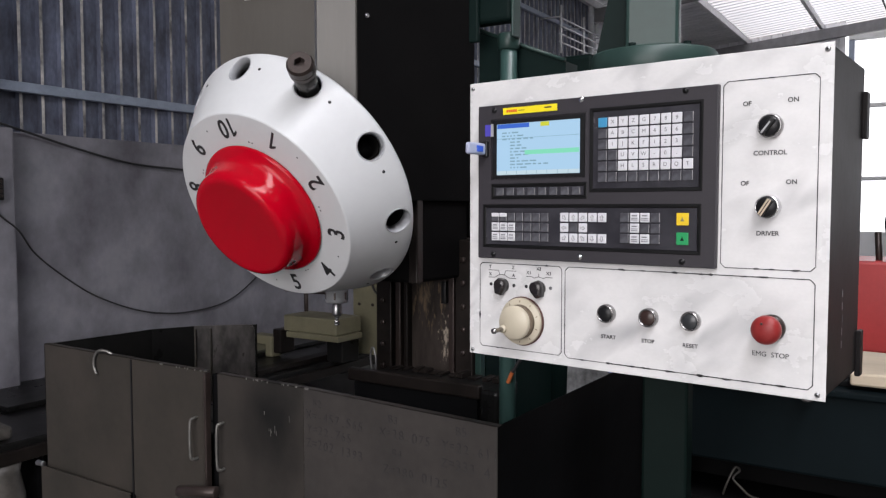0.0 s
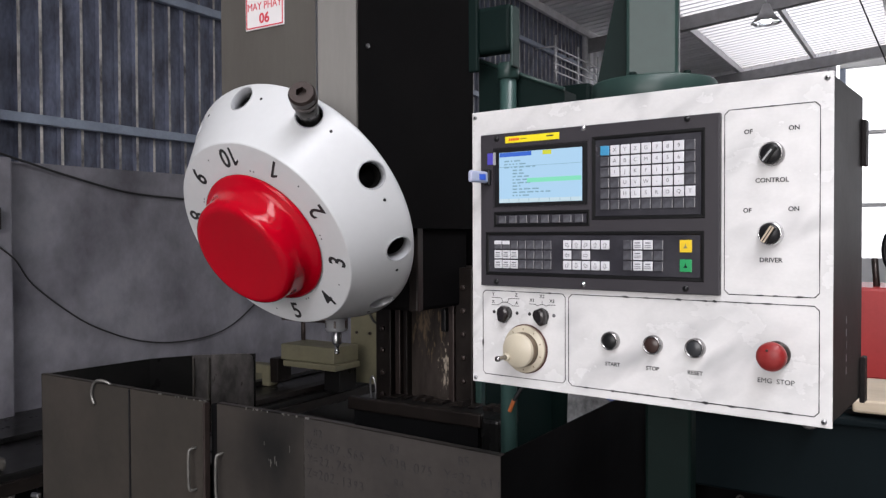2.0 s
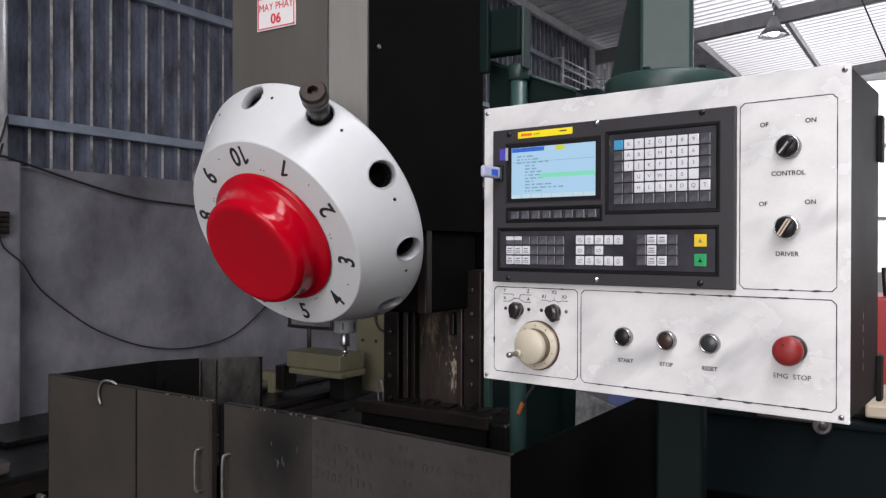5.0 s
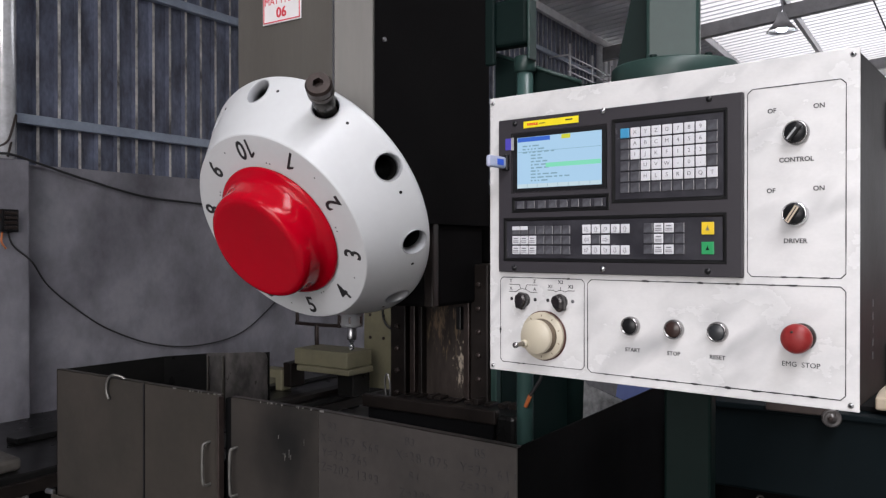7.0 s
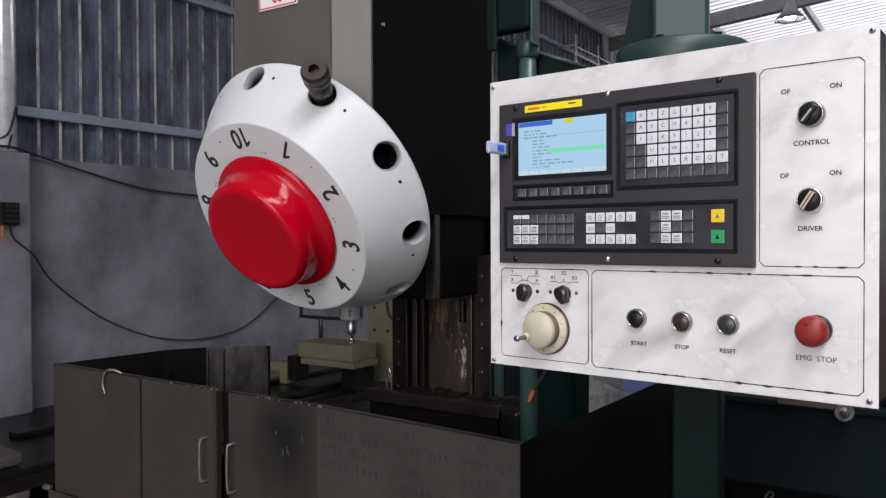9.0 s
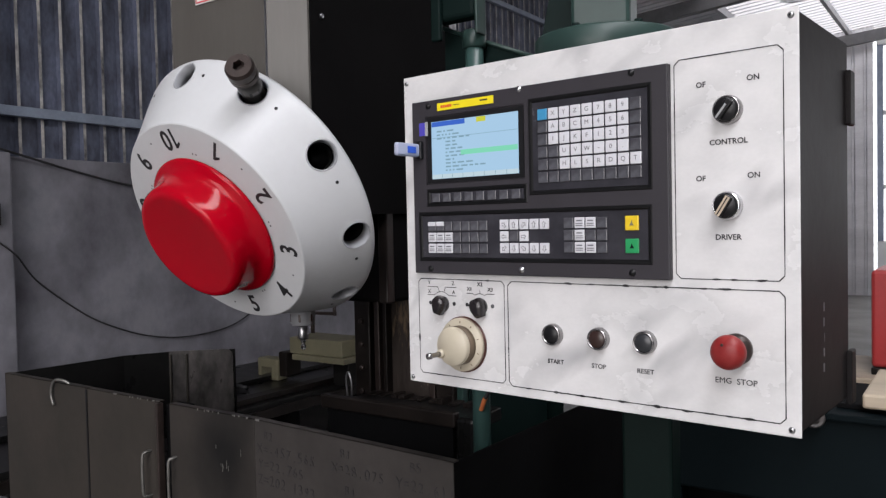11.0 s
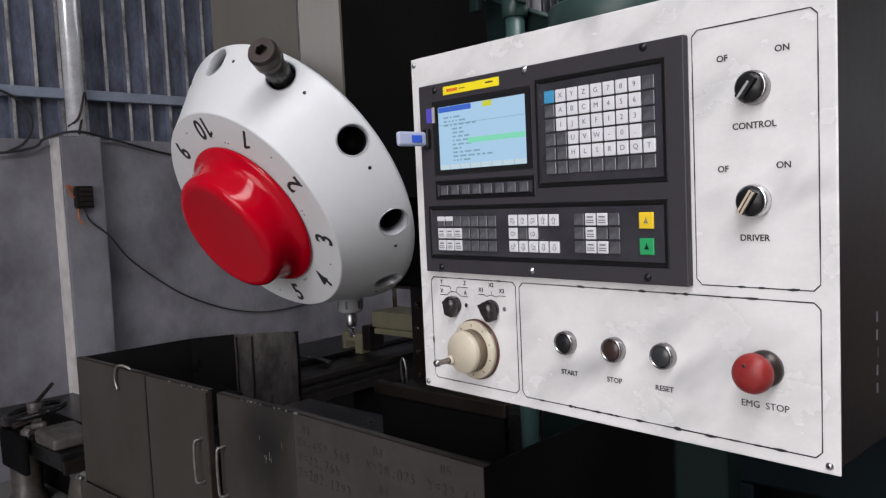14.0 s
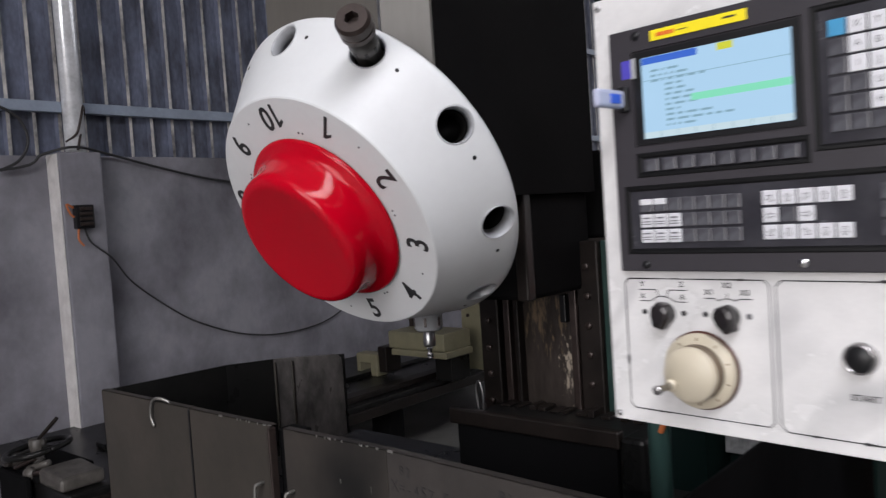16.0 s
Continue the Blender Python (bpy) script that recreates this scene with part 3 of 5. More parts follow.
# rusty cord tied round the pipe post, and a loop of cable beside it
solid("cord_tie", tube(smooth_path([(WX + 0.07, 2.323, 2.02), (WX + 0.122, 2.36, 2.06), (WX + 0.122, 2.39, 2.14), (WX + 0.10, 2.42, 2.22), (WX + 0.06, 2.437, 2.16), (WX + 0.122, 2.375, 2.03), (WX + 0.122, 2.36, 1.97)]), 0.007, 8), DARK_STEEL, "brown rusty cord tied round the pipe post", "cord")
solid("cable_loop", tube(smooth_path([(WX + 0.05, 1.98, 1.865), (WX + 0.05, 2.08, 1.92), (WX + 0.05, 2.13, 2.02), (WX + 0.05, 2.10, 2.13), (WX + 0.05, 2.00, 2.20), (WX + 0.04, 1.86, 2.235), (WX + 0.03, 1.70, 2.24)]), 0.008, 8), RUBBER, "grey-black cable looping up to the wall rail", "cable")

# ---- the milling machine ----
HX, HZ = -1.40, -0.034         # the head stands this much below its middle place


def milling_head():
    t = thing("milling_head", "tall olive-grey milling head cover with black sides, scuffed", "machine head", pose(HX, 1.43, 1.55 + HZ))
    part("front_cover", prism([(-0.215, 0), (0.118, 0), (0.118, 0.004), (-0.211, 0.004)], 0.02, 2.1), HEADGREY, t, "olive-grey front cover")
    part("corner_cover", prism([(0.121, 0.0), (0.206, 0.044), (0.206, 0.05), (0.121, 0.006)], 0.02, 2.1), HEADGREY, t, "olive-grey bevelled corner cover")
    part("seam", box(0.117, 0.1225, -0.001, 0.003, 0.02, 2.1), STEEL, t, "bare bright seam")
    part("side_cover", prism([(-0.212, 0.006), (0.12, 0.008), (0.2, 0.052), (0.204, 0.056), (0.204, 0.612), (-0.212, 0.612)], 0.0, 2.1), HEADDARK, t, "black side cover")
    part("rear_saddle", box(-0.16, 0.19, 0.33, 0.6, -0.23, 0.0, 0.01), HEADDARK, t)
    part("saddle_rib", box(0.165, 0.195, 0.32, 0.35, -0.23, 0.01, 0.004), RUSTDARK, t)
    part("sensor_block", box(-0.36, -0.30, 0.02, 0.08, 0.0, 0.05, 0.006), STEEL, t, "small steel sensor block")
    part("sensor_bracket", box(-0.31, -0.2, 0.05, 0.06, 0.01, 0.04, 0.002), HEADDARK, t)
    for z in (0.45, 0.95):
        part("bolt", rod(0.006, (0.203, 0.09, z), (0.209, 0.09, z), 8), STEEL, t)
    return t


milling_head()

sign = thing("machine_sign", "small white sign with red border and lettering", "sign", pose(-1.452, 1.4275, 2.104 + HZ))
part("plate", box(-0.067, 0.067, -0.0015, 0.0015, -0.043, 0.043, 0.001), SIGN, sign)
for x0, x1, z0, z1 in ((-0.064, 0.064, 0.037, 0.040), (-0.064, 0.064, -0.040, -0.037), (-0.064, -0.061, -0.04, 0.04), (0.061, 0.064, -0.04, 0.04)):
    part("border", box(x0, x1, -0.0023, -0.0015, z0, z1), SIGNRED, sign)
writing("lettering", "MAY PHAY", 0.027, pose(0, -0.002, 0.014, 90), SIGNRED, sign, narrow=0.92)
writing("lettering", "06", 0.036, pose(0, -0.002, -0.018, 90), SIGNRED, sign, bold=0.0008)


def tool_turret():
    """Ten-place tool turret; its face looks forward and 30 degrees down."""
    t = thing("tool_turret", "white conical tool turret with ten numbered places", "tool turret", Matrix(((0.9998, -0.0159, -0.0144, -1.4009), (-0.0204, -0.5045, -0.8632, 1.3679), (0.0065, 0.8633, -0.5047, 1.5272 + HZ), (0, 0, 0, 1))))
    body = turned([(0, 0), (0.200, 0), (0.244, 0.0), (0.2535, -0.0004), (0.2562, -0.0026), (0.2588, -0.0080)] + [(0.2585 + 0.00775 * k, -0.0080 - 0.0127 * k) for k in range(1, 11)] + [(0.3390, -0.1420), (0.3393, -0.149), (0.334, -0.158), (0.30, -0.172), (0.0, -0.172)], 128)
    cut = bmesh.new()
    holes = []
    for k in range(10):
        a = radians(36 * k)
        e = Vector((math.sin(a), math.cos(a), 0))
        d = (0.5 * Vector((0, 0, 1)) + 0.8660254 * e).normalized()
        p = 0.3215 * e + Vector((0, 0, -0.1095))
        m = Matrix.Translation(p) @ d.to_track_quat('Z', 'Y').to_matrix().to_4x4()
        holes.append(m)
        turned([(0, -0.11), (0.0320, -0.11), (0.0320, -0.0075), (0.0345, -0.0070), (0.0345, 0.04), (0, 0.04)], 40, m, cut)
    bm = carved(body, cut)
    part("turret_body", bm, TURRET, t)
    for k, m in enumerate(holes):
        # Pale bore mouth, then black sleeve and plug that paint the depth's shade.
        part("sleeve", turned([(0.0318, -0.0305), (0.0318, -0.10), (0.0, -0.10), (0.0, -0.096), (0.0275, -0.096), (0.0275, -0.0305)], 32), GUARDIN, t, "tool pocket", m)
        part("pocket_rim", turned([(0.0343, -0.0068), (0.0343, -0.0030), (0.0332, -0.0012), (0.0322, -0.0012), (0.0312, -0.0030), (0.0300, -0.0120), (0.0296, -0.030), (0.0316, -0.030), (0.0318, -0.0068), (0.0343, -0.0068)], 40), NOSE, t, "pale rim at the bore mouth", m)
        part("pocket_shade_plug", turned([(0, -0.0955), (0.027, -0.0955), (0.027, -0.07), (0.0, -0.069)], 24), BLACK, t, "black plug painting the shade deep in the pocket", m)
        a = radians(36 * k + 11.7)
        e = Vector((math.sin(a), math.cos(a), 0))
        p = 0.3195 * e + Vector((0, 0, -0.1075))
        d = 0.5 * Vector((0, 0, 1)) + 0.866 * e
        part("grub_screw", rod(0.0038, p - 0.01 * d, p + 0.0008 * d, 12), BLACK, t)
    # plain socket ring and red cover
    part("red_cover", turned([(0.0, 0.001), (0.1735, 0.001), (0.1755, 0.004), (0.1745, 0.0085), (0.1695, 0.0125), (0.160, 0.0165), (0.152, 0.024), (0.1465, 0.036), (0.1435, 0.052), (0.1425, 0.066), (0.1405, 0.076), (0.1355, 0.0845), (0.1275, 0.0890), (0.1200, 0.0896), (0.1130, 0.0888), (0.1080, 0.0878), (0.0, 0.0876)], 96), RED, t, "glossy red domed centre cover")
    for k in range(10):
        a = radians(36 * k)
        e = Vector((math.sin(a), math.cos(a), 0))
        up, z = -e, Vector((0, 0, 1))
        r = up.cross(z)
        m = Matrix((r, up, z)).transposed().to_4x4()
        m.translation = 0.2195 * e + Vector((0, 0, 0.0006))
        one = prism([(-0.001, -0.023), (0.0055, -0.023), (0.0055, 0.023), (-0.0005, 0.023), (-0.0115, 0.0145), (-0.0115, 0.0085), (-0.001, 0.0145)], -0.0004, 0.0004)
        if k == 0:
            part("number", one, INK, t, "", m @ pose(-0.017, 0, 0))
            writing("number", "0", 0.066, m @ pose(0.011, 0, 0), INK, t, bold=0.0011, narrow=0.86)
        elif k == 1:
            part("number", one, INK, t, "", m)
        else:
            writing("number", str(k), 0.066, m, INK, t, bold=0.0011, narrow=0.86)
        for q in (16.5, 19.5) if k % 2 == 0 else (18,):
            b = radians(36 * k + q)
            rad = 0.187 if k % 2 == 0 else 0.226
            part("face_screw", rod(0.0022, (rad * math.sin(b), rad * math.cos(b), -0.002), (rad * math.sin(b), rad * math.cos(b), 0.0008), 8), INK_GREY, t)
    return t, holes


turret, pockets = tool_turret()
turret_m = turret.matrix_basis.copy()


SHANK = mat("dark_grey_tool_steel", (0.10, 0.095, 0.092), 0.34, 0.5, vary=0.3, scale=40, bump=0.03)


def tool_holder(m):
    t = thing("tool_holder", "blackened steel collet tool holder in the turret", "tool holder", m)
    part("shank", turned([(0, -0.066), (0.0240, -0.066), (0.0240, 0.010), (0.0255, 0.012), (0.0255, 0.030), (0.0235, 0.033), (0.0235, 0.060), (0, 0.060)], 32), SHANK, t, "dark grey slotted shank")
    for k in range(8):
        part("slot", box(0.0215, 0.0262, -0.0032, 0.0032, 0.014, 0.027, 0.001), BLACK, t, "", pose(0, 0, 0, 0, 0, 45 * k))
    part("clamp_nut", carved(turned([(0, 0.054), (0.0265, 0.054), (0.0305, 0.059), (0.0305, 0.070), (0.0290, 0.071), (0.0290, 0.073), (0.0305, 0.074), (0.0305, 0.090), (0.0265, 0.097), (0.0, 0.097)], 32), turned([(0, 0.08), (0.0130, 0.08), (0.0130, 0.11), (0, 0.11)], 6)), DARK_STEEL, t, "dark clamp nut with hexagon socket")
    return t


tool_holder(turret_m @ pockets[1])


def spindle_tool():
    t = thing("spindle_tool", "pale spindle nose with a steel chuck and drill", "spindle", pose(HX, 1.64, 1.268 + HZ))
    part("spindle_nose", turned([(0, 0.16), (0.034, 0.16), (0.034, 0.040), (0.0315, 0.038), (0.0315, 0.006), (0.027, 0.0), (0.0, 0.0)], 32), NOSE, t)
    for k in range(6):
        part("nose_slot", box(0.0300, 0.0322, -0.003, 0.003, 0.010, 0.030, 0.001), DARK_STEEL, t, "", pose(0, 0, 0, 0, 0, 60 * k))
    part("chuck", turned([(0, 0.001), (0.0118, 0.001), (0.0120, -0.006), (0.0135, -0.008), (0.0135, -0.032), (0.0122, -0.036), (0.0, -0.036)], 24), STEEL, t)
    bit = bmesh.new()
    rings = [[bit.verts.new(((0.0072 if j % 4 < 2 else 0.0050) * math.cos(math.pi * j / 4 + 0.45 * k), (0.0072 if j % 4 < 2 else 0.0050) * math.sin(math.pi * j / 4 + 0.45 * k), -0.035 - 0.003 * k)) for j in range(8)] for k in range(10)]
    for p, q in zip(rings, rings[1:]):
        for j in range(8):
            bit.faces.new((p[j], p[(j + 1) % 8], q[(j + 1) % 8], q[j]))
    tip = bit.verts.new((0, 0, -0.066))
    for j in range(8):
        bit.faces.new((rings[-1][j], rings[-1][(j + 1) % 8], tip))
    bmesh.ops.recalc_face_normals(bit, faces=bit.faces)
    part("drill_bit", bit, CHROME, t, "bright fluted cutter")


spindle_tool()

# column with the guideways, standing behind the table
col = thing("machine_column", "oily rusty guideway column of the mill", "machine column", pose(-1.34, 2.0, 0.0))
part("column_body", box(-0.19, 0.19, 0.02, 0.5, 0.0, 1.4, 0.01), RUST, col)
part("guide_rail", box(-0.185, -0.125, -0.02, 0.02, 0.95, 1.4, 0.004), RUSTDARK, col)
part("guide_rail", box(0.115, 0.175, -0.02, 0.02, 0.95, 1.4, 0.004), RUSTDARK, col)
part("wiper_strip", box(-0.115, -0.095, -0.012, 0.02, 0.95, 1.4, 0.003), DARK_STEEL, col)
part("wiper_strip", box(-0.085, -0.07, -0.008, 0.02, 0.95, 1.4, 0.003), RUSTDARK, col)
part("wiper_strip", box(0.085, 0.105, -0.012, 0.02, 0.95, 1.4, 0.003), DARK_STEEL, col)
for k in range(6):
    for x in (-0.155, 0.145):
        part("bolt", rod(0.008, (x, -0.028, 0.99 + k * 0.07), (x, -0.018, 0.99 + k * 0.07), 10), DARK_STEEL, col)
part("slide_key", box(0.05, 0.068, 0.0, 0.025, 1.2, 1.27, 0.003), BLACK, col)
part("flank_cover", box(0.1905, 0.196, 0.03, 0.5, 0.0, 1.4, 0.002), GREENDARK, col, "dark green flank cover")
# Corner edge in a lighter green than the flank cover.
part("corner_strip", box(0.176, 0.197, -0.006, 0.0195, 0.9, 1.4, 0.003), GREEN, col, "lighter green corner strip")
# Shadow on the upper column is put into this near-black colour.
part("column_top", box(-0.19, 0.19, 0.12, 0.5, 1.4, 1.62, 0.008), HEADDARK, col)

cover = thing("way_cover", "dark rusty steel way cover at the foot of the column", "way cover", pose(-1.05, 1.78, 0.0))
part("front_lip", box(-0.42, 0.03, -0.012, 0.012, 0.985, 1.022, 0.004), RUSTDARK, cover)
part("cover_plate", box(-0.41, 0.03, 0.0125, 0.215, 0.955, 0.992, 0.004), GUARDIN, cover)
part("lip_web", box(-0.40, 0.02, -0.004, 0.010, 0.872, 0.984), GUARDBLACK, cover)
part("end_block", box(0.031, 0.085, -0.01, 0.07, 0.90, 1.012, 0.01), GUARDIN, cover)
rnd = random.Random(8)
for k in range(11):
    x = -0.38 + 0.036 * k + rnd.uniform(-0.01, 0.01)
    part("swarf_lump", box(x, x + rnd.uniform(0.012, 0.03), 0.15, 0.20, 0.9925, rnd.uniform(0.995, 1.010), 0.0015), RUSTDARK, cover)
part("wiper_clip", tube(smooth_path([(-0.40, 0.08, 0.993), (-0.405, 0.08, 1.05), (-0.395, 0.08, 1.07), (-0.385, 0.08, 1.04), (-0.385, 0.08, 0.993)], 4), 0.003, 8), STEEL, cover, "bright bent clip")

# tray round the table
TX = -0.055                     # the table stands this much to the left


def splash_guard():
    t = thing("splash_guard", "oily dark grey sheet-steel splash guard with marker writing", "splash guard", pose(TX, 1.32, 0.0))
    top = 1.082

    def panel(name, x0, x1, mat_, label="", z0=0.7, z1=top, dy=0.0, fall=0.0):
        """A folded sheet; its top edge falls that much towards the far end."""
        bm = box(x0, x1, dy, dy + 0.003, z0, z1, 0.001, 1)
        box(x0, x1, dy, dy + 0.018, z1 - 0.003, z1, 0.001, 1, bm)
        for v in bm.verts:
            if v.co.z > z1 - 0.01:
                v.co.z -= fall * (v.co.x - x0) / (x1 - x0)
        return part(name, bm, mat_, t, label)

    panel("front_panel", -2.238, -1.813, GUARD, "grey sheet with a finger hole", dy=0.0)
    part("lower_panel", box(-2.252, -1.815, -0.012, -0.008, 0.25, 0.705, 0.001, 1), GUARD, t)
    part("lower_panel", box(-1.811, -0.668, 0.002, 0.006, 0.25, 0.702, 0.001, 1), GUARD, t)
    door1 = panel("door", -1.807, -1.506, GUARD, "small sheet-steel door, ajar", dy=-0.003)
    door2 = panel("sliding_panel", -1.462, -1.172, SOOTY, "large dark scorched sheet panel", dy=-0.004)
    door3 = panel("writing_panel", -1.1715, -0.662, GUARDWORN, "rubbed grey sheet with faded marker writing", dy=-0.004, fall=0.012)
    part("hinge_gap", box(-1.8135, -1.8075, -0.0042, 0.004, 0.25, 1.079), BLACK, t)
    part("door_edge", box(-1.506, -1.498, -0.012, 0.006, 0.25, 1.078, 0.002), DARK_STEEL, t, "rolled door edge")
    part("inner_post", box(-1.51, -1.45, 0.02, 0.06, 0.25, 1.07, 0.003), GUARDBLACK, t)
    # bare nicks along the top edges
    rnd = random.Random(5)
    bm = bmesh.new()
    for x0, n in ((-1.70, 9), (-1.36, 12)):
        for k in range(n):
            x = x0 + rnd.uniform(0, 0.2)
            w = rnd.choice((0.0015, 0.002, 0.003, 0.005, 0.012))
            h = rnd.uniform(0.0008, 0.004)
            box(x, x + w, -0.0052, -0.002, top - h, top + 0.0008, 0.0006, 1, bm)
    tagged(part("edge_nick", bm, BRIGHTEDGE, t, "bare bright nicks in the edge"), kind="stuff")
    bm = bmesh.new()
    for k in range(8):
        x, z = rnd.gauss(-1.28, 0.025), rnd.gauss(0.965, 0.03)
        w = rnd.uniform(0.0006, 0.0014)
        box(x, x + w, -0.0052, -0.0035, z, z + rnd.uniform(0.003, 0.02), 0.0004, 1, bm)
    tagged(part("scratch", bm, DULLROD, t, "bare scratches"), kind="stuff")
    # sides and back
    side = prism([(-2.238, 0.0), (-2.235, 0.0), (-2.205, 0.36), (-2.14, 0.485), (-1.985, 0.63), (-1.985, 0.634), (-2.143, 0.489), (-2.209, 0.362)], 0.25, top - 0.002)
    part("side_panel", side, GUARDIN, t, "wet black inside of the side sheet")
    # This panel turns to the light; the brightness is in its colour.
    part("back_panel", prism([(0, 0.72), (0.2066, 0.72), (0.2066, 1.055), (0.2035, 1.070), (0.195, 1.079), (0.182, top), (0, top)], -0.002, 0.002, pose(-2.135, 0.481, 0, 0, 0, 43.4) @ pose(0, 0, 0, 90)), GUARDLIGHT, t, "scuffed sheet at the back corner, lit side painted lighter")
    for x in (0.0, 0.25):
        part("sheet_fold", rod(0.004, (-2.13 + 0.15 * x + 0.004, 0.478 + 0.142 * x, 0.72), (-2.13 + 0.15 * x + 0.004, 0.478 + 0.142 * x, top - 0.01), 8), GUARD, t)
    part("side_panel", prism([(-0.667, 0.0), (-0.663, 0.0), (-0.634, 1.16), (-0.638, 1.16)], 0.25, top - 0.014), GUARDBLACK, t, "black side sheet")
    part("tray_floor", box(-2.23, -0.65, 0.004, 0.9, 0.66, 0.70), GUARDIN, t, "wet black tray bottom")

    def handle(x, z0, z1, out=0.024):
        pts = [(x, 0, z0), (x, -out * 0.7, z0), (x - 0.004, -out, z0 + 0.012), (x - 0.004, -out, z1 - 0.012), (x, -out * 0.7, z1), (x, 0, z1)]
        return tube(smooth_path(pts, 4), 0.0036, 10)

    part("handle", handle(-1.54, 0.852, 0.958), DULLROD, door1, "bent steel rod handle")
    part("handle", handle(-1.44, 0.842, 0.958), DULLROD, door2, "bent steel rod handle")
    ring = [(0.036 * math.cos(a), -0.008 + 0.02 * max(0.0, (radians(95) - a)), 0.040 * math.sin(a)) for a in [radians(22 + 8 * k) for k in range(27)]]
    part("finger_ring", tube([(-1.938 + x, y, 1.052 + z) for x, y, z in ring], 0.0038, 8), DULLROD, t, "open steel ring over the edge")
    part("latch_arm", rod(0.014, (-1.56, -0.05, 0.775), (-1.44, -0.03, 0.79), 16), DARK_STEEL, t, "round steel latch arm")
    part("stub", rod(0.008, (-2.272, -0.012, 0.71), (-2.237, -0.012, 0.712), 10), STEEL, t)
    # marker writing, faded
    ink = mat("marker_ink", (0.011, 0.010, 0.011), 0.6, vary=0.5, scale=30, second=(0.034, 0.031, 0.029), amount=0.8)
    for text, x, z, s in (("X=-457.565", -1.080, 1.020, 0.030), ("Y=22.765", -1.095, 0.988, 0.030), ("Z=202.1393", -1.080, 0.955, 0.030), ("B2", -1.13, 1.05, 0.026),
                          ("B3", -0.915, 1.045, 0.026), ("X=28.075", -0.885, 1.015, 0.030), ("B4", -0.905, 0.973, 0.026), ("Z=380.0125", -0.860, 0.935, 0.030),
                          ("B5", -0.745, 1.045, 0.026), ("Y=22.611", -0.725, 1.012, 0.030), ("Z=333.4", -0.735, 0.975, 0.030)):
        for j, ch in enumerate(text):
            step = 0.56 * s
            writing("marker_stroke", ch, s * random.uniform(0.9, 1.08), pose(x + step * (j - (len(text) - 1) / 2), -0.0045, z - 0.0006 * j + random.uniform(-0.001, 0.001), 90, random.uniform(-8, 8), 0), ink, door3, 0.0002, narrow=random.uniform(0.75, 0.95))
    return t


splash_guard()
bed = thing("mill_table", "dark oily milling table inside the tray", "machine table", pose(TX, 1.32, 0.0))
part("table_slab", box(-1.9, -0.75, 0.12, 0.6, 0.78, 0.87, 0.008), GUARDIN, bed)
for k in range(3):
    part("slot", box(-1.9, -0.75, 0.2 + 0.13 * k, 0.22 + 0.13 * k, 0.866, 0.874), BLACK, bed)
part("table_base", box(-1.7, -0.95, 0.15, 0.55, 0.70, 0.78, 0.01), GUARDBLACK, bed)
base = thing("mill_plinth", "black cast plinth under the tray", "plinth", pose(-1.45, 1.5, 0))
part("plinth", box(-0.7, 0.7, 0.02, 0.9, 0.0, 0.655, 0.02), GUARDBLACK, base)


# ---- the control cabinet, hung from a green swivel arm ----
PX, PY, PZ = -0.6816, 1.1603, 1.701
cab = thing("control_cabinet", "white-fronted control cabinet with black keyboard panel and red stop button", "control cabinet", pose(PX, PY, PZ, 0, 0, -5))
part("housing", box(-0.004, 0.563, 0.0025, 0.225, -0.453, 0.006, 0.003), CABINET, cab, "dark brown sheet-steel housing")
front = part("front_plate", box(-0.0065, 0.565, 0.0, 0.0028, -0.457, 0.009, 0.0012), WHITE, cab, "smudged white painted front plate")
for u, v in ((0, 0), (0.557, 0), (0, -0.45), (0.555, -0.449)):
    s = part("screw", turned([(0, 0.0026), (0.0024, 0.0024), (0.0035, 0.0012), (0.0037, 0), (0, 0)], 16), STEEL, cab, "", pose(u, 0, v, 90))
    part("socket", rod(0.0016, (0, 0, 0.002), (0, 0, 0.0028), 6), BLACK, s)
for z0, z1 in ((-0.07, 0.0), (-0.43, -0.36)):
    part("hinge", box(0.562, 0.5695, 0.212, 0.236, z0 - 0.03, z1 - 0.03, 0.002), CABINET, cab)
rnd = random.Random(11)
for k in range(5):
    z = -0.40 + 0.018 * k
    part("paint_chip", box(0.5629, 0.5634, 0.10 + rnd.uniform(-.005, .005), 0.104, z, z + 0.01), INK_GREY, cab)


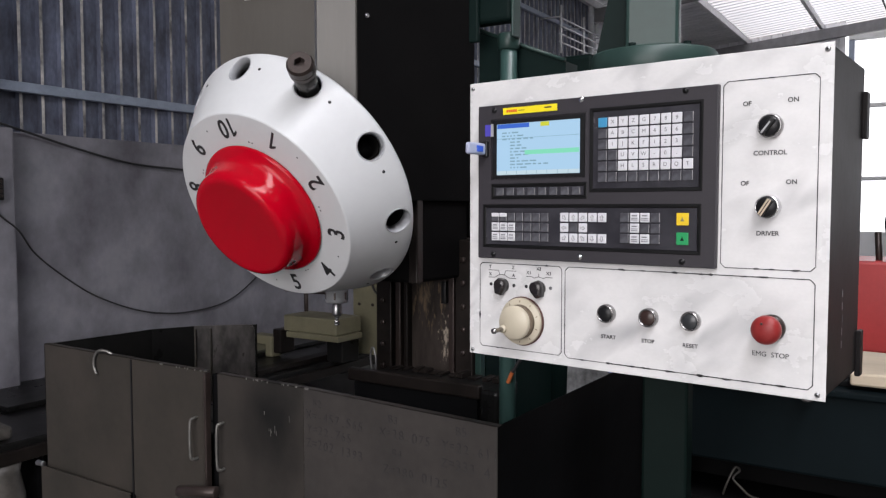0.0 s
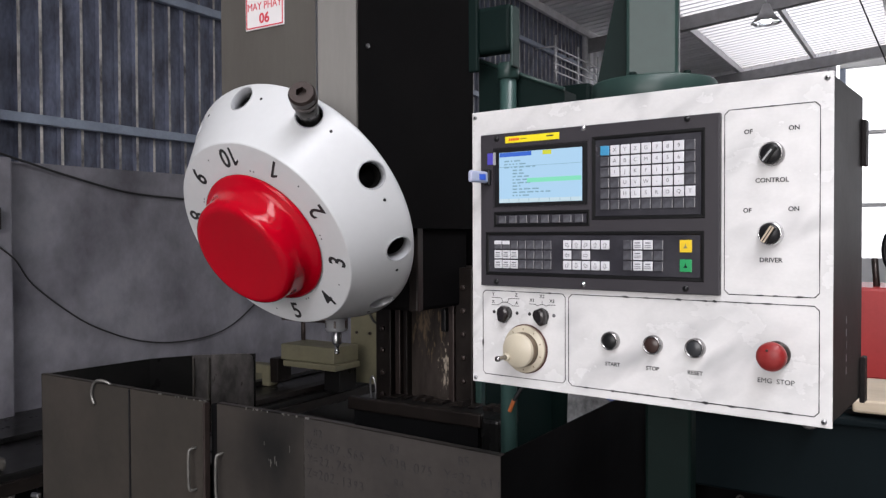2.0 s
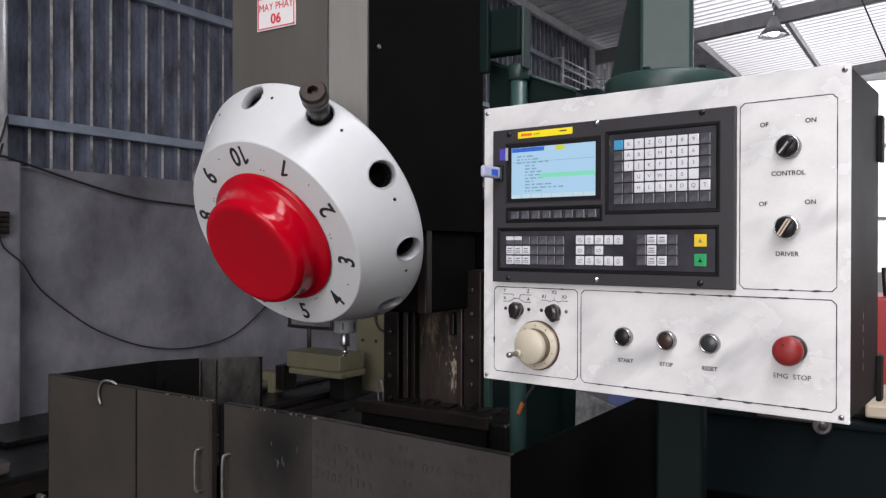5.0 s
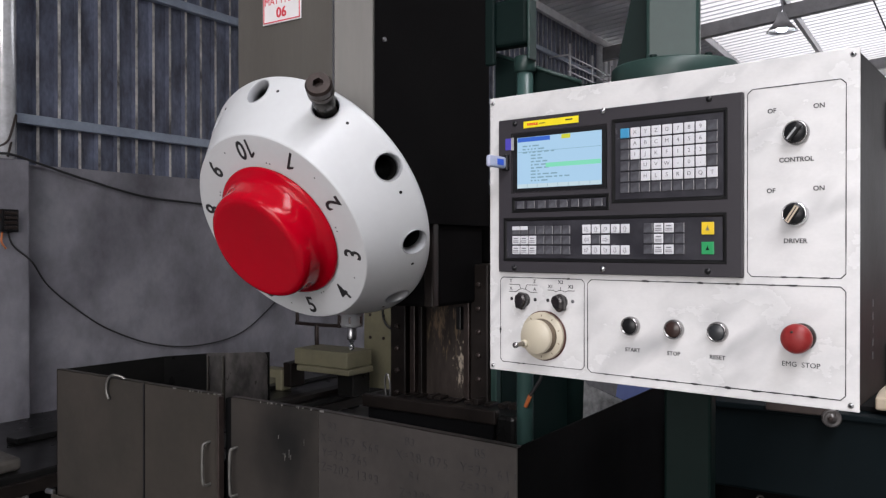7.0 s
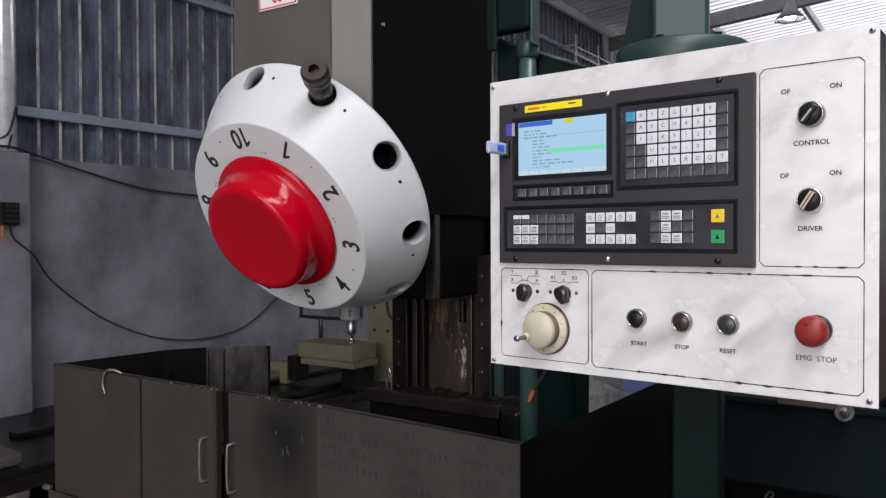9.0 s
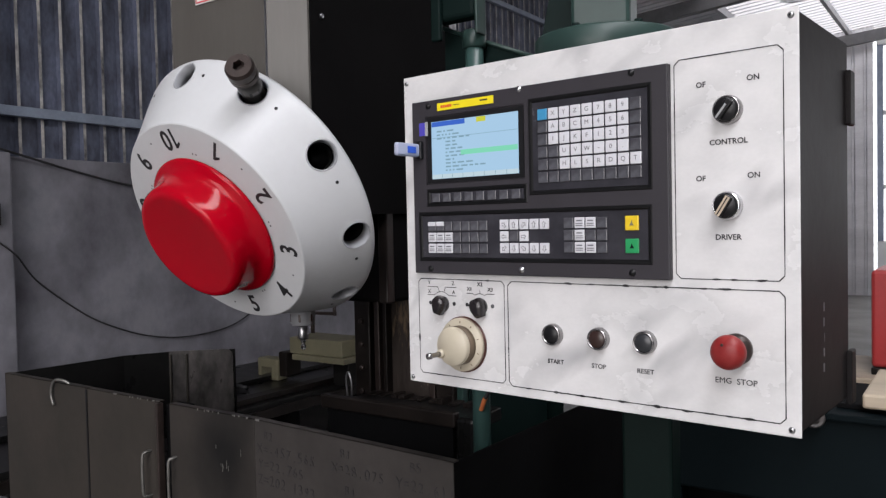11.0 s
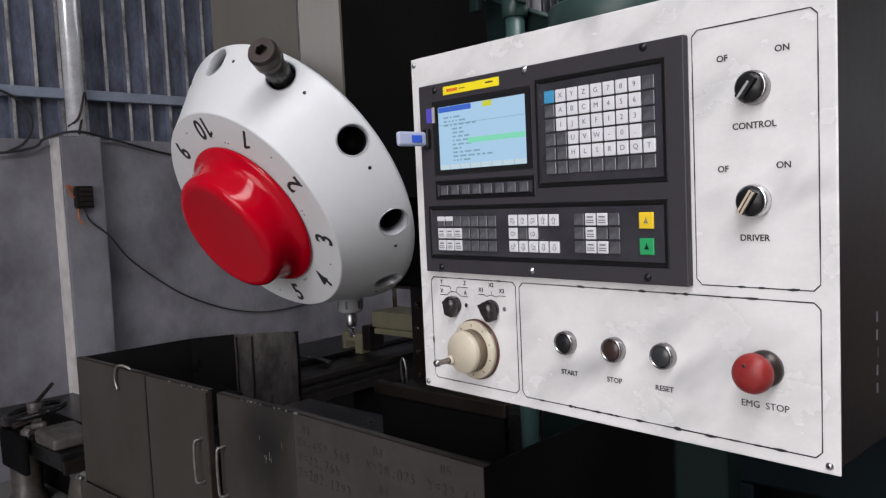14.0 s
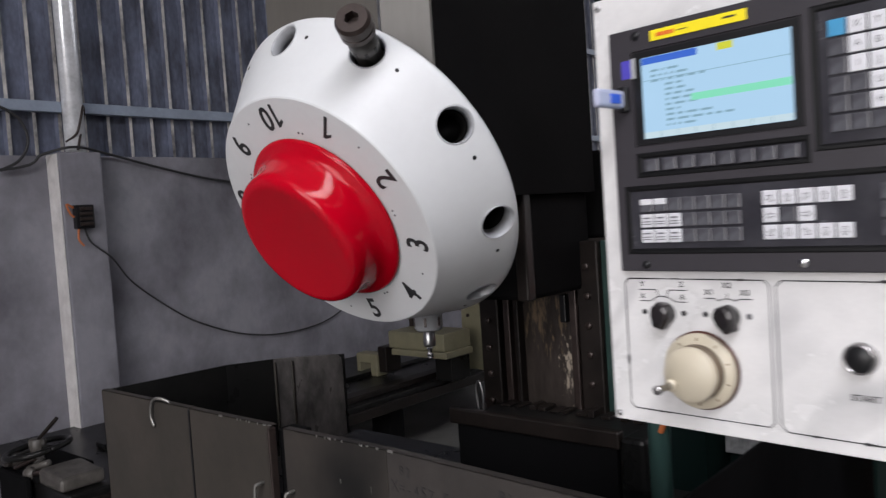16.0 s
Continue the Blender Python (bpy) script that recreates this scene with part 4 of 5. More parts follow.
def outline(u0, u1, v0, v1, c, seed, chips=0):
    """Engraved border with clipped corners and chipped paint."""
    w, y = 0.0006, -0.0004
    loop = [(u0 + c, v1), (u1 - c, v1), (u1, v1 - c), (u1, v0 + c), (u1 - c, v0), (u0 + c, v0), (u0, v0 + c), (u0, v1 - c)]
    bm = bmesh.new()
    r = random.Random(seed)
    for (a, b), (p, q) in zip(loop, loop[1:] + loop[:1]):
        d = Vector((p - a, q - b))
        n = max(1, int(d.length / 0.02))
        side = Vector((-d.y, d.x)).normalized()
        prev = None
        for k in range(n + 1):
            pt = Vector((a, b)) + d * (k / n)
            ww = w * r.uniform(0.75, 1.3)
            cur = [bm.verts.new((pt.x + side.x * s * ww, y, pt.y + side.y * s * ww)) for s in (-1, 1)]
            if prev:
                bm.faces.new((prev[0], cur[0], cur[1], prev[1]))
            prev = cur
    for k in range(chips):
        x = r.uniform(u0 + 0.02, u1 - 0.02)
        pick = r.random()
        z = v0 if pick < 0.6 else v1
        wd, h = r.uniform(0.003, 0.012), r.uniform(0.0008, 0.0024)
        if pick > 0.82:
            x, z, wd, h = u0, r.uniform(v0 + 0.01, v1 - 0.01), h, wd
        ring = [bm.verts.new((x + wd * math.cos(t) * r.uniform(.5, 1), y - 0.0001, z + h * math.sin(t) * r.uniform(.4, 1))) for t in [radians(45 * j) for j in range(8)]]
        bm.faces.new(ring)
    bmesh.ops.recalc_face_normals(bm, faces=bm.faces)
    return part("engraved_border", bm, INK, front, "thin black line with chipped paint")


outline(0.426, 0.549, -0.2865, -0.0295, 0.006, 1, 4)
outline(0.0158, 0.175, -0.4412, -0.2975, 0.005, 2, 8)
outline(0.181, 0.549, -0.4435, -0.2975, 0.006, 3, 38)


def words(text, u, v, size, parent=None, material=None, d=0.0005, narrow=1.0, bold=0.0001):
    return writing("lettering", text, size, pose(u, -d, v, 90), material or INK, parent or front, 0.0002, bold, narrow)


for text, u, v in (("OF", 0.458, -0.062), ("ON", 0.517, -0.061), ("CONTROL", 0.489, -0.1295), ("OF", 0.457, -0.170), ("ON", 0.517, -0.169), ("DRIVER", 0.488, -0.238)):
    words(text, u, v, 0.0088, narrow=1.02, bold=0.00015)
for text, u in (("START", 0.257), ("STOP", 0.321), ("RESET", 0.385), ("EMG STOP", 0.495)):
    words(text.replace(" ", "  "), u, -0.4025, 0.0083 if text != "EMG STOP" else 0.0095, narrow=1.02, bold=0.0001 if text != "EMG STOP" else 0.0)
for text, u, v in (("X2", 0.1325, -0.3034), ("X1", 0.1136, -0.3107), ("X3", 0.151, -0.3104), ("Y", 0.0371, -0.3036), ("Z", 0.0832, -0.3033), ("X", 0.0371, -0.3164), ("A", 0.0839, -0.3166)):
    words(text, u, v, 0.0078)
for marks in (((0.0335, -0.3093), (0.0537, -0.3093), (0.0567, -0.3165)), ((0.0893, -0.3093), (0.0685, -0.3093), (0.0656, -0.3165)),
              ((0.0335, -0.3217), (0.0469, -0.3215), (0.0537, -0.3173), (0.0606, -0.3160), (0.0674, -0.3173), (0.0759, -0.3217), (0.0888, -0.3217)),
              ((0.1085, -0.3167), (0.1196, -0.3167), (0.1238, -0.3190), (0.1280, -0.3172), (0.1325, -0.3165), (0.1370, -0.3172), (0.1404, -0.3188), (0.1456, -0.3166), (0.1580, -0.3166)), ((0.1325, -0.3110), (0.1325, -0.3165))):
    bm = bmesh.new()
    for (a, b), (p, q) in zip(marks, marks[1:]):
        d = Vector((p - a, q - b)).normalized() * 0.0005
        bm.faces.new([bm.verts.new((x, -0.0005, z)) for x, z in ((a - d.y, b + d.x), (p - d.y, q + d.x), (p + d.y, q - d.x), (a + d.y, b - d.x))])
    part("scale_line", bm, INK, front)
for u in (0.0845, 0.1544, 0.0386, 0.1087):
    part("index_hole", rod(0.0030, (u, 0.0, -0.3335), (u, -0.0007, -0.3335), 14), INK if u < 0.15 else INK_GREY, front)


def selector(u, v, turn, wood):
    ring = CHROME if wood else BEZEL
    s = thing("selector_switch", "round black selector switch in a chrome bezel", "switch", pose(PX, PY, PZ, 0, 0, -5) @ pose(u, 0, v, 90))
    part("bezel", turned([(0, 0), (0.0165, 0), (0.0165, 0.004), (0.0158, 0.008), (0.0145, 0.0095), (0.0138, 0.009), (0.0136, 0.006), (0, 0.006)], 40), ring, s)
    part("knob", turned([(0, 0.004), (0.0134, 0.004), (0.0134, 0.0115), (0.0125, 0.013), (0, 0.013)], 36), BLACK, s)
    bm = box(-0.0040, 0.0040, -0.0130, 0.0122, 0.0125, 0.0195, 0.0014)
    part("lever", bm, BLACK, s, "", pose(0, 0, 0, 0, 0, turn))
    part("pointer", box(-0.0030 if wood else -0.0012, 0.0030 if wood else 0.0012, -0.0126, 0.0115 if wood else 0.006, 0.0194, 0.0200, 0.0003), TIMBER if wood else LIGHTGREY, s, "worn pale pointer line", pose(0, 0, 0, 0, 0, turn))
    if wood:
        part("pointer_groove", box(-0.0006, 0.0006, -0.0120, 0.0105, 0.0199, 0.0203), RUSTDARK, s, "", pose(0, 0, 0, 0, 0, turn))
    return s


selector(0.4895, -0.094, -38, False)
selector(0.4885, -0.202, -32, True)


KNOB = mat("glossy_black_knob", (0.010, 0.009, 0.010), 0.16, vary=0.2, scale=60, second=(0.03, 0.018, 0.016), amount=0.3, spec=0.6)


def pointer_knob(u, v, turn):
    s = thing("pointer_knob", "small black plastic pointer knob", "knob", pose(PX, PY, PZ, 0, 0, -5) @ pose(u, 0, v, 90, 0, 0))
    part("skirt", turned([(0, 0), (0.0120, 0), (0.0118, 0.004), (0.0105, 0.006), (0, 0.006)], 32), KNOB, s)
    bm = bmesh.new()
    loops = []
    for k, z in ((1.0, 0.003), (1.0, 0.011), (0.86, 0.0155), (0.6, 0.017)):
        loops.append([bm.verts.new((x * k, y * k, z)) for x, y in ((-0.0055, -0.0155), (0.0055, -0.0155), (0.0108, -0.003), (0.0112, 0.006), (0.0060, 0.0122), (-0.0060, 0.0122), (-0.0112, 0.006), (-0.0108, -0.003))])
    for p, q in zip(loops, loops[1:]):
        for k in range(8):
            bm.faces.new((p[k], p[(k + 1) % 8], q[(k + 1) % 8], q[k]))
    bm.faces.new(loops[-1])
    bmesh.ops.recalc_face_normals(bm, faces=bm.faces)
    bmesh.ops.bevel(bm, geom=[e for e in bm.edges if len(e.link_faces) == 2], offset=0.0007, segments=2, affect='EDGES')
    part("grip", bm, KNOB, s, "", pose(0, 0, 0, 0, 0, turn))
    return s


pointer_knob(0.0630, -0.3345, -12)
pointer_knob(0.1335, -0.3350, 20)


def push_button(u, v, cap, label):
    s = thing("push_button", label, "push button", pose(PX, PY, PZ, 0, 0, -5) @ pose(u, 0, v, 90))
    part("bezel", turned([(0, 0), (0.0146, 0), (0.0146, 0.003), (0.0141, 0.0075), (0.0132, 0.0092), (0.0118, 0.0092), (0.0115, 0.0070), (0, 0.0070)], 40), BEZEL, s)
    part("cap", turned([(0, 0.0065), (0.0113, 0.0065), (0.0113, 0.0080), (0.0103, 0.0090), (0.0, 0.0094)], 36), cap, s)
    return s


BROWNCAP = mat("brown_button_plastic", (0.035, 0.018, 0.015), 0.3, vary=0.2, scale=60)
push_button(0.2545, -0.3660, BLACK, "black push button in a chrome bezel above START")
push_button(0.3225, -0.3665, BROWNCAP, "dark brown push button in a chrome bezel above STOP")
push_button(0.386, -0.366, mat("charcoal_button_plastic", (0.03, 0.032, 0.035), 0.3, vary=0.2, scale=60), "charcoal push button in a dull bezel above RESET")

es = thing("stop_button", "red mushroom emergency stop button, worn", "emergency stop", pose(PX, PY, PZ, 0, 0, -5) @ pose(0.4962, 0, -0.3650, 90) @ Matrix.Scale(0.95, 4))
# Dark steel here also paints the shadow the cap throws on the collar.
part("collar", turned([(0, 0), (0.0192, 0), (0.0192, 0.005), (0.0170, 0.008), (0.0150, 0.010), (0.0125, 0.023), (0, 0.023)], 36), DARK_STEEL, es)
part("mushroom", turned([(0, 0.0335), (0.007, 0.0332), (0.0135, 0.0312), (0.0185, 0.0275), (0.0205, 0.022), (0.0205, 0.017), (0.0190, 0.0135), (0.0135, 0.012), (0.0, 0.012)], 48), MUSHROOM, es, "scuffed red mushroom cap", pose(0, 0, 0.009))
part("arrow_mark", rod(0.0018, (-0.003, 0.010, 0.0300), (-0.003, 0.010, 0.0332), 10), DARK_STEEL, es, "", pose(0, 0, 0.009))

GASKET = mat("red_brown_gasket", (0.10, 0.035, 0.025), 0.5, vary=0.3, scale=40)
TAN = mat("tan_plastic", (0.17, 0.125, 0.085), 0.5, vary=0.3, scale=30)
hw = thing("handwheel", "cream plastic pulse handwheel with a small crank knob", "handwheel", pose(PX, PY, PZ, 0, 0, -5) @ pose(0.1022, 0, -0.3915, 90))
part("gasket", turned([(0, 0), (0.0408, 0), (0.0408, 0.0035), (0, 0.0035)], 64), GASKET, hw, "red-brown gasket ring")
part("dial", turned([(0, 0.003), (0.0392, 0.003), (0.0390, 0.0085), (0.0378, 0.0098), (0, 0.0098)], 64), CREAM, hw)
# Shadow between wheel and dial is put into the neck's tan.
part("neck", turned([(0, 0.009), (0.0285, 0.009), (0.0278, 0.024), (0, 0.024)], 64), TAN, hw, "brown neck with its shadow in the tan")
part("wheel", turned([(0, 0.023), (0.0279, 0.023), (0.0282, 0.025), (0.0278, 0.0290), (0.0262, 0.0312), (0.0, 0.0318)], 64), CREAM, hw)
part("crank_boss", turned([(0.0, 0.030), (0.0068, 0.030), (0.0060, 0.036), (0.0, 0.037)], 20), CREAM, hw, "", pose(-0.0185, -0.0115, 0))
part("crank_knob", turned([(0.0, 0.036), (0.0042, 0.036), (0.0036, 0.044), (0.0038, 0.052), (0.0048, 0.056), (0.0045, 0.0605), (0.0, 0.0615)], 20), BEZEL, hw, "small steel crank knob", pose(-0.0185, -0.0115, 0))
for k in range(10):
    a = radians(36 * k)
    m = pose(0.0335 * math.sin(a), 0.0335 * math.cos(a), 0.0098, 0, 0, -36 * k)
    part("tick", box(-0.0007, 0.0007, -0.0016, 0.0016, -0.0002, 0.0003), TAN, hw, "", m)

# keyboard panel
kb = thing("operator_panel", "black operator panel with lit screen and rows of keys", "operator panel", pose(PX, PY, PZ, 0, 0, -5))


plate = carved(box(0.018, 0.4222, -0.010, -0.0002, -0.2885, -0.0325, 0.0015),
               box(0.044, 0.2195, -0.02, -0.0072, -0.1570, -0.0565))
INSETS = ((0.2265, 0.4020, -0.1797, -0.0515), (0.0450, 0.2228, -0.1893, -0.1635), (0.0283, 0.4010, -0.2703, -0.1975))
for u0, u1, v0, v1 in INSETS:
    plate = carved(plate, box(u0, u1, -0.02, -0.0085, v0, v1))
panel_ob = part("panel_plate", plate, PANEL, kb, "charcoal plastic panel")
for u0, u1, v0, v1 in INSETS:
    # bevelled black gasket round a slightly sunk film
    w = 0.0062
    bm = bmesh.new()
    loops = []
    for k, d in ((0.0, -0.0101), (0.0012, -0.0108), (w - 0.0022, -0.0106), (w, -0.0089)):
        loops.append([bm.verts.new((u, d, v)) for u, v in ((u0 + k, v0 + k), (u1 - k, v0 + k), (u1 - k, v1 - k), (u0 + k, v1 - k))])
    for p, q in zip(loops, loops[1:]):
        for k in range(4):
            bm.faces.new((p[k], p[(k + 1) % 4], q[(k + 1) % 4], q[k]))
    bmesh.ops.recalc_face_normals(bm, faces=bm.faces)
    part("inset_frame", bm, INSET, kb)
    part("key_film", box(u0 + w - 0.0005, u1 - w + 0.0005, -0.0091, -0.0083, v0 + w - 0.0005, v1 - w + 0.0005), FILM, kb, "glossy smoky key film")
for u, v in ((0.051, -0.041), (0.212, -0.0365), (0.376, -0.0375), (0.050, -0.2815), (0.212, -0.280), (0.3745, -0.2805)):
    light = u == 0.212
    part("socket_screw", turned([(0, 0.0125), (0.002, 0.0125), (0.0022, 0.0115), (0.0042, 0.0115), (0.0046, 0.0095), (0, 0.0095)], 18), CHROME if light else BLACK, kb, "", pose(u, 0, v, 90))
# the screen
screen = part("screen_bezel", box(0.046, 0.2175, -0.0088, -0.0072, -0.155, -0.0585), BLACK, kb)
part("screen", box(0.0555, 0.2095, -0.0094, -0.0080, -0.1490, -0.0650), LCD, kb, "lit pale blue screen")
S = [(LCDBLUE, 0.0565, 0.118, -0.0725, -0.0655), (LCDYELLOW, 0.139, 0.155, -0.0725, -0.0655), (LCDGREEN, 0.110, 0.2085, -0.1165, -0.1095), (LCDWHITE, 0.056, 0.209, -0.1488, -0.1425)]
for k, (mt, u0, u1, v0, v1) in enumerate(S):
    part("screen_field", box(u0, u1, -0.0097, -0.0093, v0, v1), mt, screen)
# Violet and pale patches paint the reflection on the film beside the screen.
part("screen_field", box(0.0325, 0.0435, -0.0105, -0.0098, -0.0835, -0.0645), FILMGLEAM, screen, "glowing violet patch painting the reflection on the film edge")
part("film_gleam_edge", box(0.0437, 0.049, -0.0105, -0.0098, -0.0845, -0.0635), LIGHTGREY, screen)
bm = bmesh.new()
r = random.Random(4)
for row in range(12):
    v = -0.080 - 0.0052 * row
    u = 0.066 + 0.016 * (row > 2)
    for k in range(r.choice((2, 3, 4, 5, 6))):
        w = r.choice((0.003, 0.006, 0.009, 0.012))
        if u + w < 0.2:
            box(u, u + w, -0.00965, -0.0093, v - 0.0011, v + 0.0011, 0, 1, bm)
        u += w + 0.0035
for k in range(1, 8):
    u = 0.056 + 0.153 * k / 8
    box(u - 0.0003, u + 0.0003, -0.0099, -0.0096, -0.1488, -0.1425, 0, 1, bm)
box(0.056, 0.209, -0.00965, -0.0093, -0.0895, -0.0889, 0, 1, bm)
part("screen_text", bm, LCDTEXT, screen, "rows of unreadable small text")
part("maker_label", box(0.0685, 0.170, -0.0112, -0.0098, -0.0500, -0.0390, 0.0004), YELLOW, kb, "yellow label strip")
bm = bmesh.new()
for k in range(5):
    box(0.0755 + k * 0.0042, 0.0790 + k * 0.0042, -0.0115, -0.011, -0.0465, -0.0425, 0.0003, 1, bm)
part("maker_mark", bm, LABEL_RED, kb)
bm = box(0.0985, 0.110, -0.0114, -0.011, -0.0450, -0.0440)
box(0.147, 0.160, -0.0114, -0.011, -0.0445, -0.0425, 0, 1, bm)
part("maker_print", bm, INK, kb)


def key_mesh(name, w, h, material):
    return mesh_of(name, box(-w / 2, w / 2, -0.0022, 0.0, -h / 2, h / 2, 0.0008, 2), material)


MESHES = {c: key_mesh("key", 0.0146, 0.0146, m) for c, m in (("w", KEY), ("g", BLANK), ("b", BLUE_KEY))}


def key(u, v, mesh, name="key"):
    ob = new(name, mesh)
    ob.parent = kb
    ob.matrix_basis = pose(u, -0.0089, v)
    return ob


ROWS_OF_KEYS = ["bXYZG789.", ".ABCM456.", ".IJKF123.", "..UVW-0..", "..HLSRDQT", "........."]
for row, line in enumerate(ROWS_OF_KEYS):
    for c, ch in enumerate(line):
        u, v = 0.2485 + 0.01655 * c, -0.0742 - 0.01655 * row
        if row == 3 and c == 7:
            ch = "="
        k = key(u, v, MESHES["b" if ch == "b" else "g" if ch == "." else "w"])
        if ch not in "b.":
            writing("legend", "." if ch == "=" else ch, 0.0082, pose(0, -0.0024, 0, 90), INK_GREY, k, 0.0001)
SOFT = key_mesh("key", 0.0142, 0.0128, BLANK)
for k in range(8):
    key(0.0625 + 0.0203 * k, -0.1768, SOFT)
SMALLW, SMALLG = key_mesh("key", 0.0142, 0.0138, KEY), key_mesh("key", 0.0142, 0.0138, BLANK)
HALF = key_mesh("key", 0.0142, 0.0062, KEY)
LEGEND = bmesh.new()
box(-0.004, 0.004, -0.0003, 0, 0.0020, 0.0036, 0, 1, LEGEND)
for z in (-0.001, -0.0035):
    box(-0.005, 0.005, -0.0003, 0, z - 0.0005, z + 0.0005, 0, 1, LEGEND)
LEGEND = mesh_of("legend", LEGEND, INK_GREY)


def bars(k):
    o = new("legend", LEGEND)
    o.parent = k
    o.matrix_basis = pose(0, -0.0023, 0)


for row in range(3):
    for c in range(7):
        u, v = 0.0535 + 0.0158 * c, -0.2188 - 0.0162 * row
        white = (c < 3 and row) or (c < 2 and not row)
        k = key(u, v, SMALLW if white and row else SMALLG)
        if white and row:
            bars(k)
        elif white:
            o = new("legend", HALF)
            o.parent = k
            o.matrix_basis = pose(0, -0.0006, 0.0036)
ARROWS = {(0, 0): 135, (0, 1): 90, (0, 2): 45, (0, 3): 90, (0, 4): 90, (1, 0): 180, (1, 2): 0, (2, 0): 225, (2, 1): 270, (2, 2): 315, (2, 3): 270, (2, 4): 270}
arrow = [(0.0042, 0), (0.0006, 0.0036), (0.0006, 0.0017), (-0.004, 0.0017), (-0.004, -0.0017), (0.0006, -0.0017), (0.0006, -0.0036)]
inner = [(0.0030, 0), (0.0012, 0.0020), (0.0012, 0.0010), (-0.0033, 0.0010), (-0.0033, -0.0010), (0.0012, -0.0010), (0.0012, -0.0020)]
ARROW = mesh_of("arrow", prism(arrow, 0, 0.0003), INK_GREY)
ARROWIN = mesh_of("arrow", prism(inner, 0, 0.0004), KEY)
for row in range(3):
    for c in range(5):
        if row == 1 and c > 2:
            continue
        k = key(0.184 + 0.01625 * c, -0.2182 - 0.0162 * row, SMALLG if (row, c) == (1, 1) else SMALLW)
        if (row, c) in ARROWS:
            for me, d in ((ARROW, 0.0022), (ARROWIN, 0.0023)):
                o = new("arrow", me)
                o.parent = k
                o.matrix_basis = pose(0, -d, -0.0005, 90) @ pose(0, 0, 0, 0, 0, ARROWS[(row, c)])
for row in range(3):
    for c in range(4):
        white = (row, c) in ((0, 1), (0, 2), (1, 1), (2, 1), (2, 2))
        k = key(0.2858 + 0.0160 * c, -0.2178 - 0.0158 * row, SMALLW if white else SMALLG)
        if white:
            bars(k)
for v, m_, n_ in ((-0.2195, YELLOW_KEY, "yellow key"), (-0.2475, GREEN_KEY, "green key")):
    k = key(0.3745, v, key_mesh("key", 0.0178, 0.0178, m_))
    tagged(k, n_)
    o = part("arrow", prism([(-0.003, -0.003), (0.003, -0.003), (0.0008, 0.001), (0, 0.0042), (-0.0008, 0.001)], 0, 0.0003), BEIGE if v > -0.23 else GREENDARK, k, "", pose(0, -0.0024, 0, 90))

usb = thing("usb_stick", "pale blue memory stick plugged in at the panel edge", "memory stick", pose(PX, PY, PZ, 0, 0, -5) @ pose(0.0345, -0.010, -0.1055))
part("port", box(-0.006, 0.006, -0.007, 0.0, -0.013, 0.014, 0.002), BLACK, usb)
part("case", box(-0.0042, 0.0042, -0.056, -0.006, -0.0098, 0.0098, 0.0040, 3), USBWHITE, usb)
part("slider", box(0.0038, 0.0052, -0.034, -0.016, -0.005, 0.005, 0.0006), USBBLUE, usb, "blue slider")

# the green swivel arm that carries the cabinet
arm = thing("swivel_arm", "green painted steel swivel arm with round flange", "arm", pose(-0.40, 1.258, PZ + 0.0055))
part("flange", turned([(0, 0), (0.098, 0), (0.0995, 0.002), (0.0995, 0.035), (0.097, 0.038), (0, 0.038)], 64), GREEN, arm)
part("tube", box(-0.041, 0.041, -0.041, 0.041, 0.037, 1.5, 0.006), GREEN, arm, "", pose(0, 0, 0, 0, 0, 14))
gus = prism([(-0.092, 0.038), (-0.038, 0.038), (-0.038, 0.24), (-0.05, 0.24)], -0.006, 0.006, pose(0, 0, 0, 90, 0, 0))
part("gusset", gus, GREENDARK, arm, "dark green triangular gusset", pose(0, 0, 0, 0, 0, 14))
for k in range(6):
    a = radians(60 * k + 25)
    part("bolt", rod(0.006, (0.082 * math.cos(a), 0.082 * math.sin(a), 0.038), (0.082 * math.cos(a), 0.082 * math.sin(a), 0.045), 6), GREENDARK, arm)
part("hanger", box(-0.29, 0.0, 0.85, 0.95, 1.42, 3.22, 0.006), GREEN, arm)
part("boom", box(-0.05, 0.05, -0.05, 1.0, 1.4, 1.5, 0.006), GREEN, arm)

# ---- behind the cabinet ----
st = thing("stand_post", "dark green square steel post behind the cabinet", "post", pose(-0.49, 1.66, 0, 0, 0, 8))
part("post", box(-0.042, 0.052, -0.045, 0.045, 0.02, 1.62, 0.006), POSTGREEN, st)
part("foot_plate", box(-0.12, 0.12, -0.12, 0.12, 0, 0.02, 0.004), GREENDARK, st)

CYLGREEN = mat("pale_teal_paint", (0.032, 0.070, 0.064), 0.3, vary=0.25, scale=12, second=(0.055, 0.11, 0.10), amount=0.5, stretch=(1, 1, 0.2), spec=0.5)
pipe = thing("air_cylinder", "green painted vertical cylinder with a motor housing on top", "cylinder", pose(-0.898, 1.70, 0))
part("cylinder", rod(0.0205, (0, 0, 0.70), (0, 0, 1.90), 28), CYLGREEN, pipe, "pale teal painted cylinder tube")
part("collar", rod(0.027, (0, 0, 1.88), (0, 0, 1.92), 28), GREEN, pipe)
part("motor_housing", box(-0.10, 0.022, -0.03, 0.015, 1.945, 2.06, 0.012, 3), GREENDARK, pipe, "dark green motor housing")
part("end_plate", box(0.0225, 0.030, -0.034, 0.004, 1.905, 2.052, 0.003), GREEN, pipe, "green end plate")
part("motor_post", box(-0.088, -0.062, -0.045, -0.031, 1.90, 2.30, 0.004), GREENDARK, pipe)
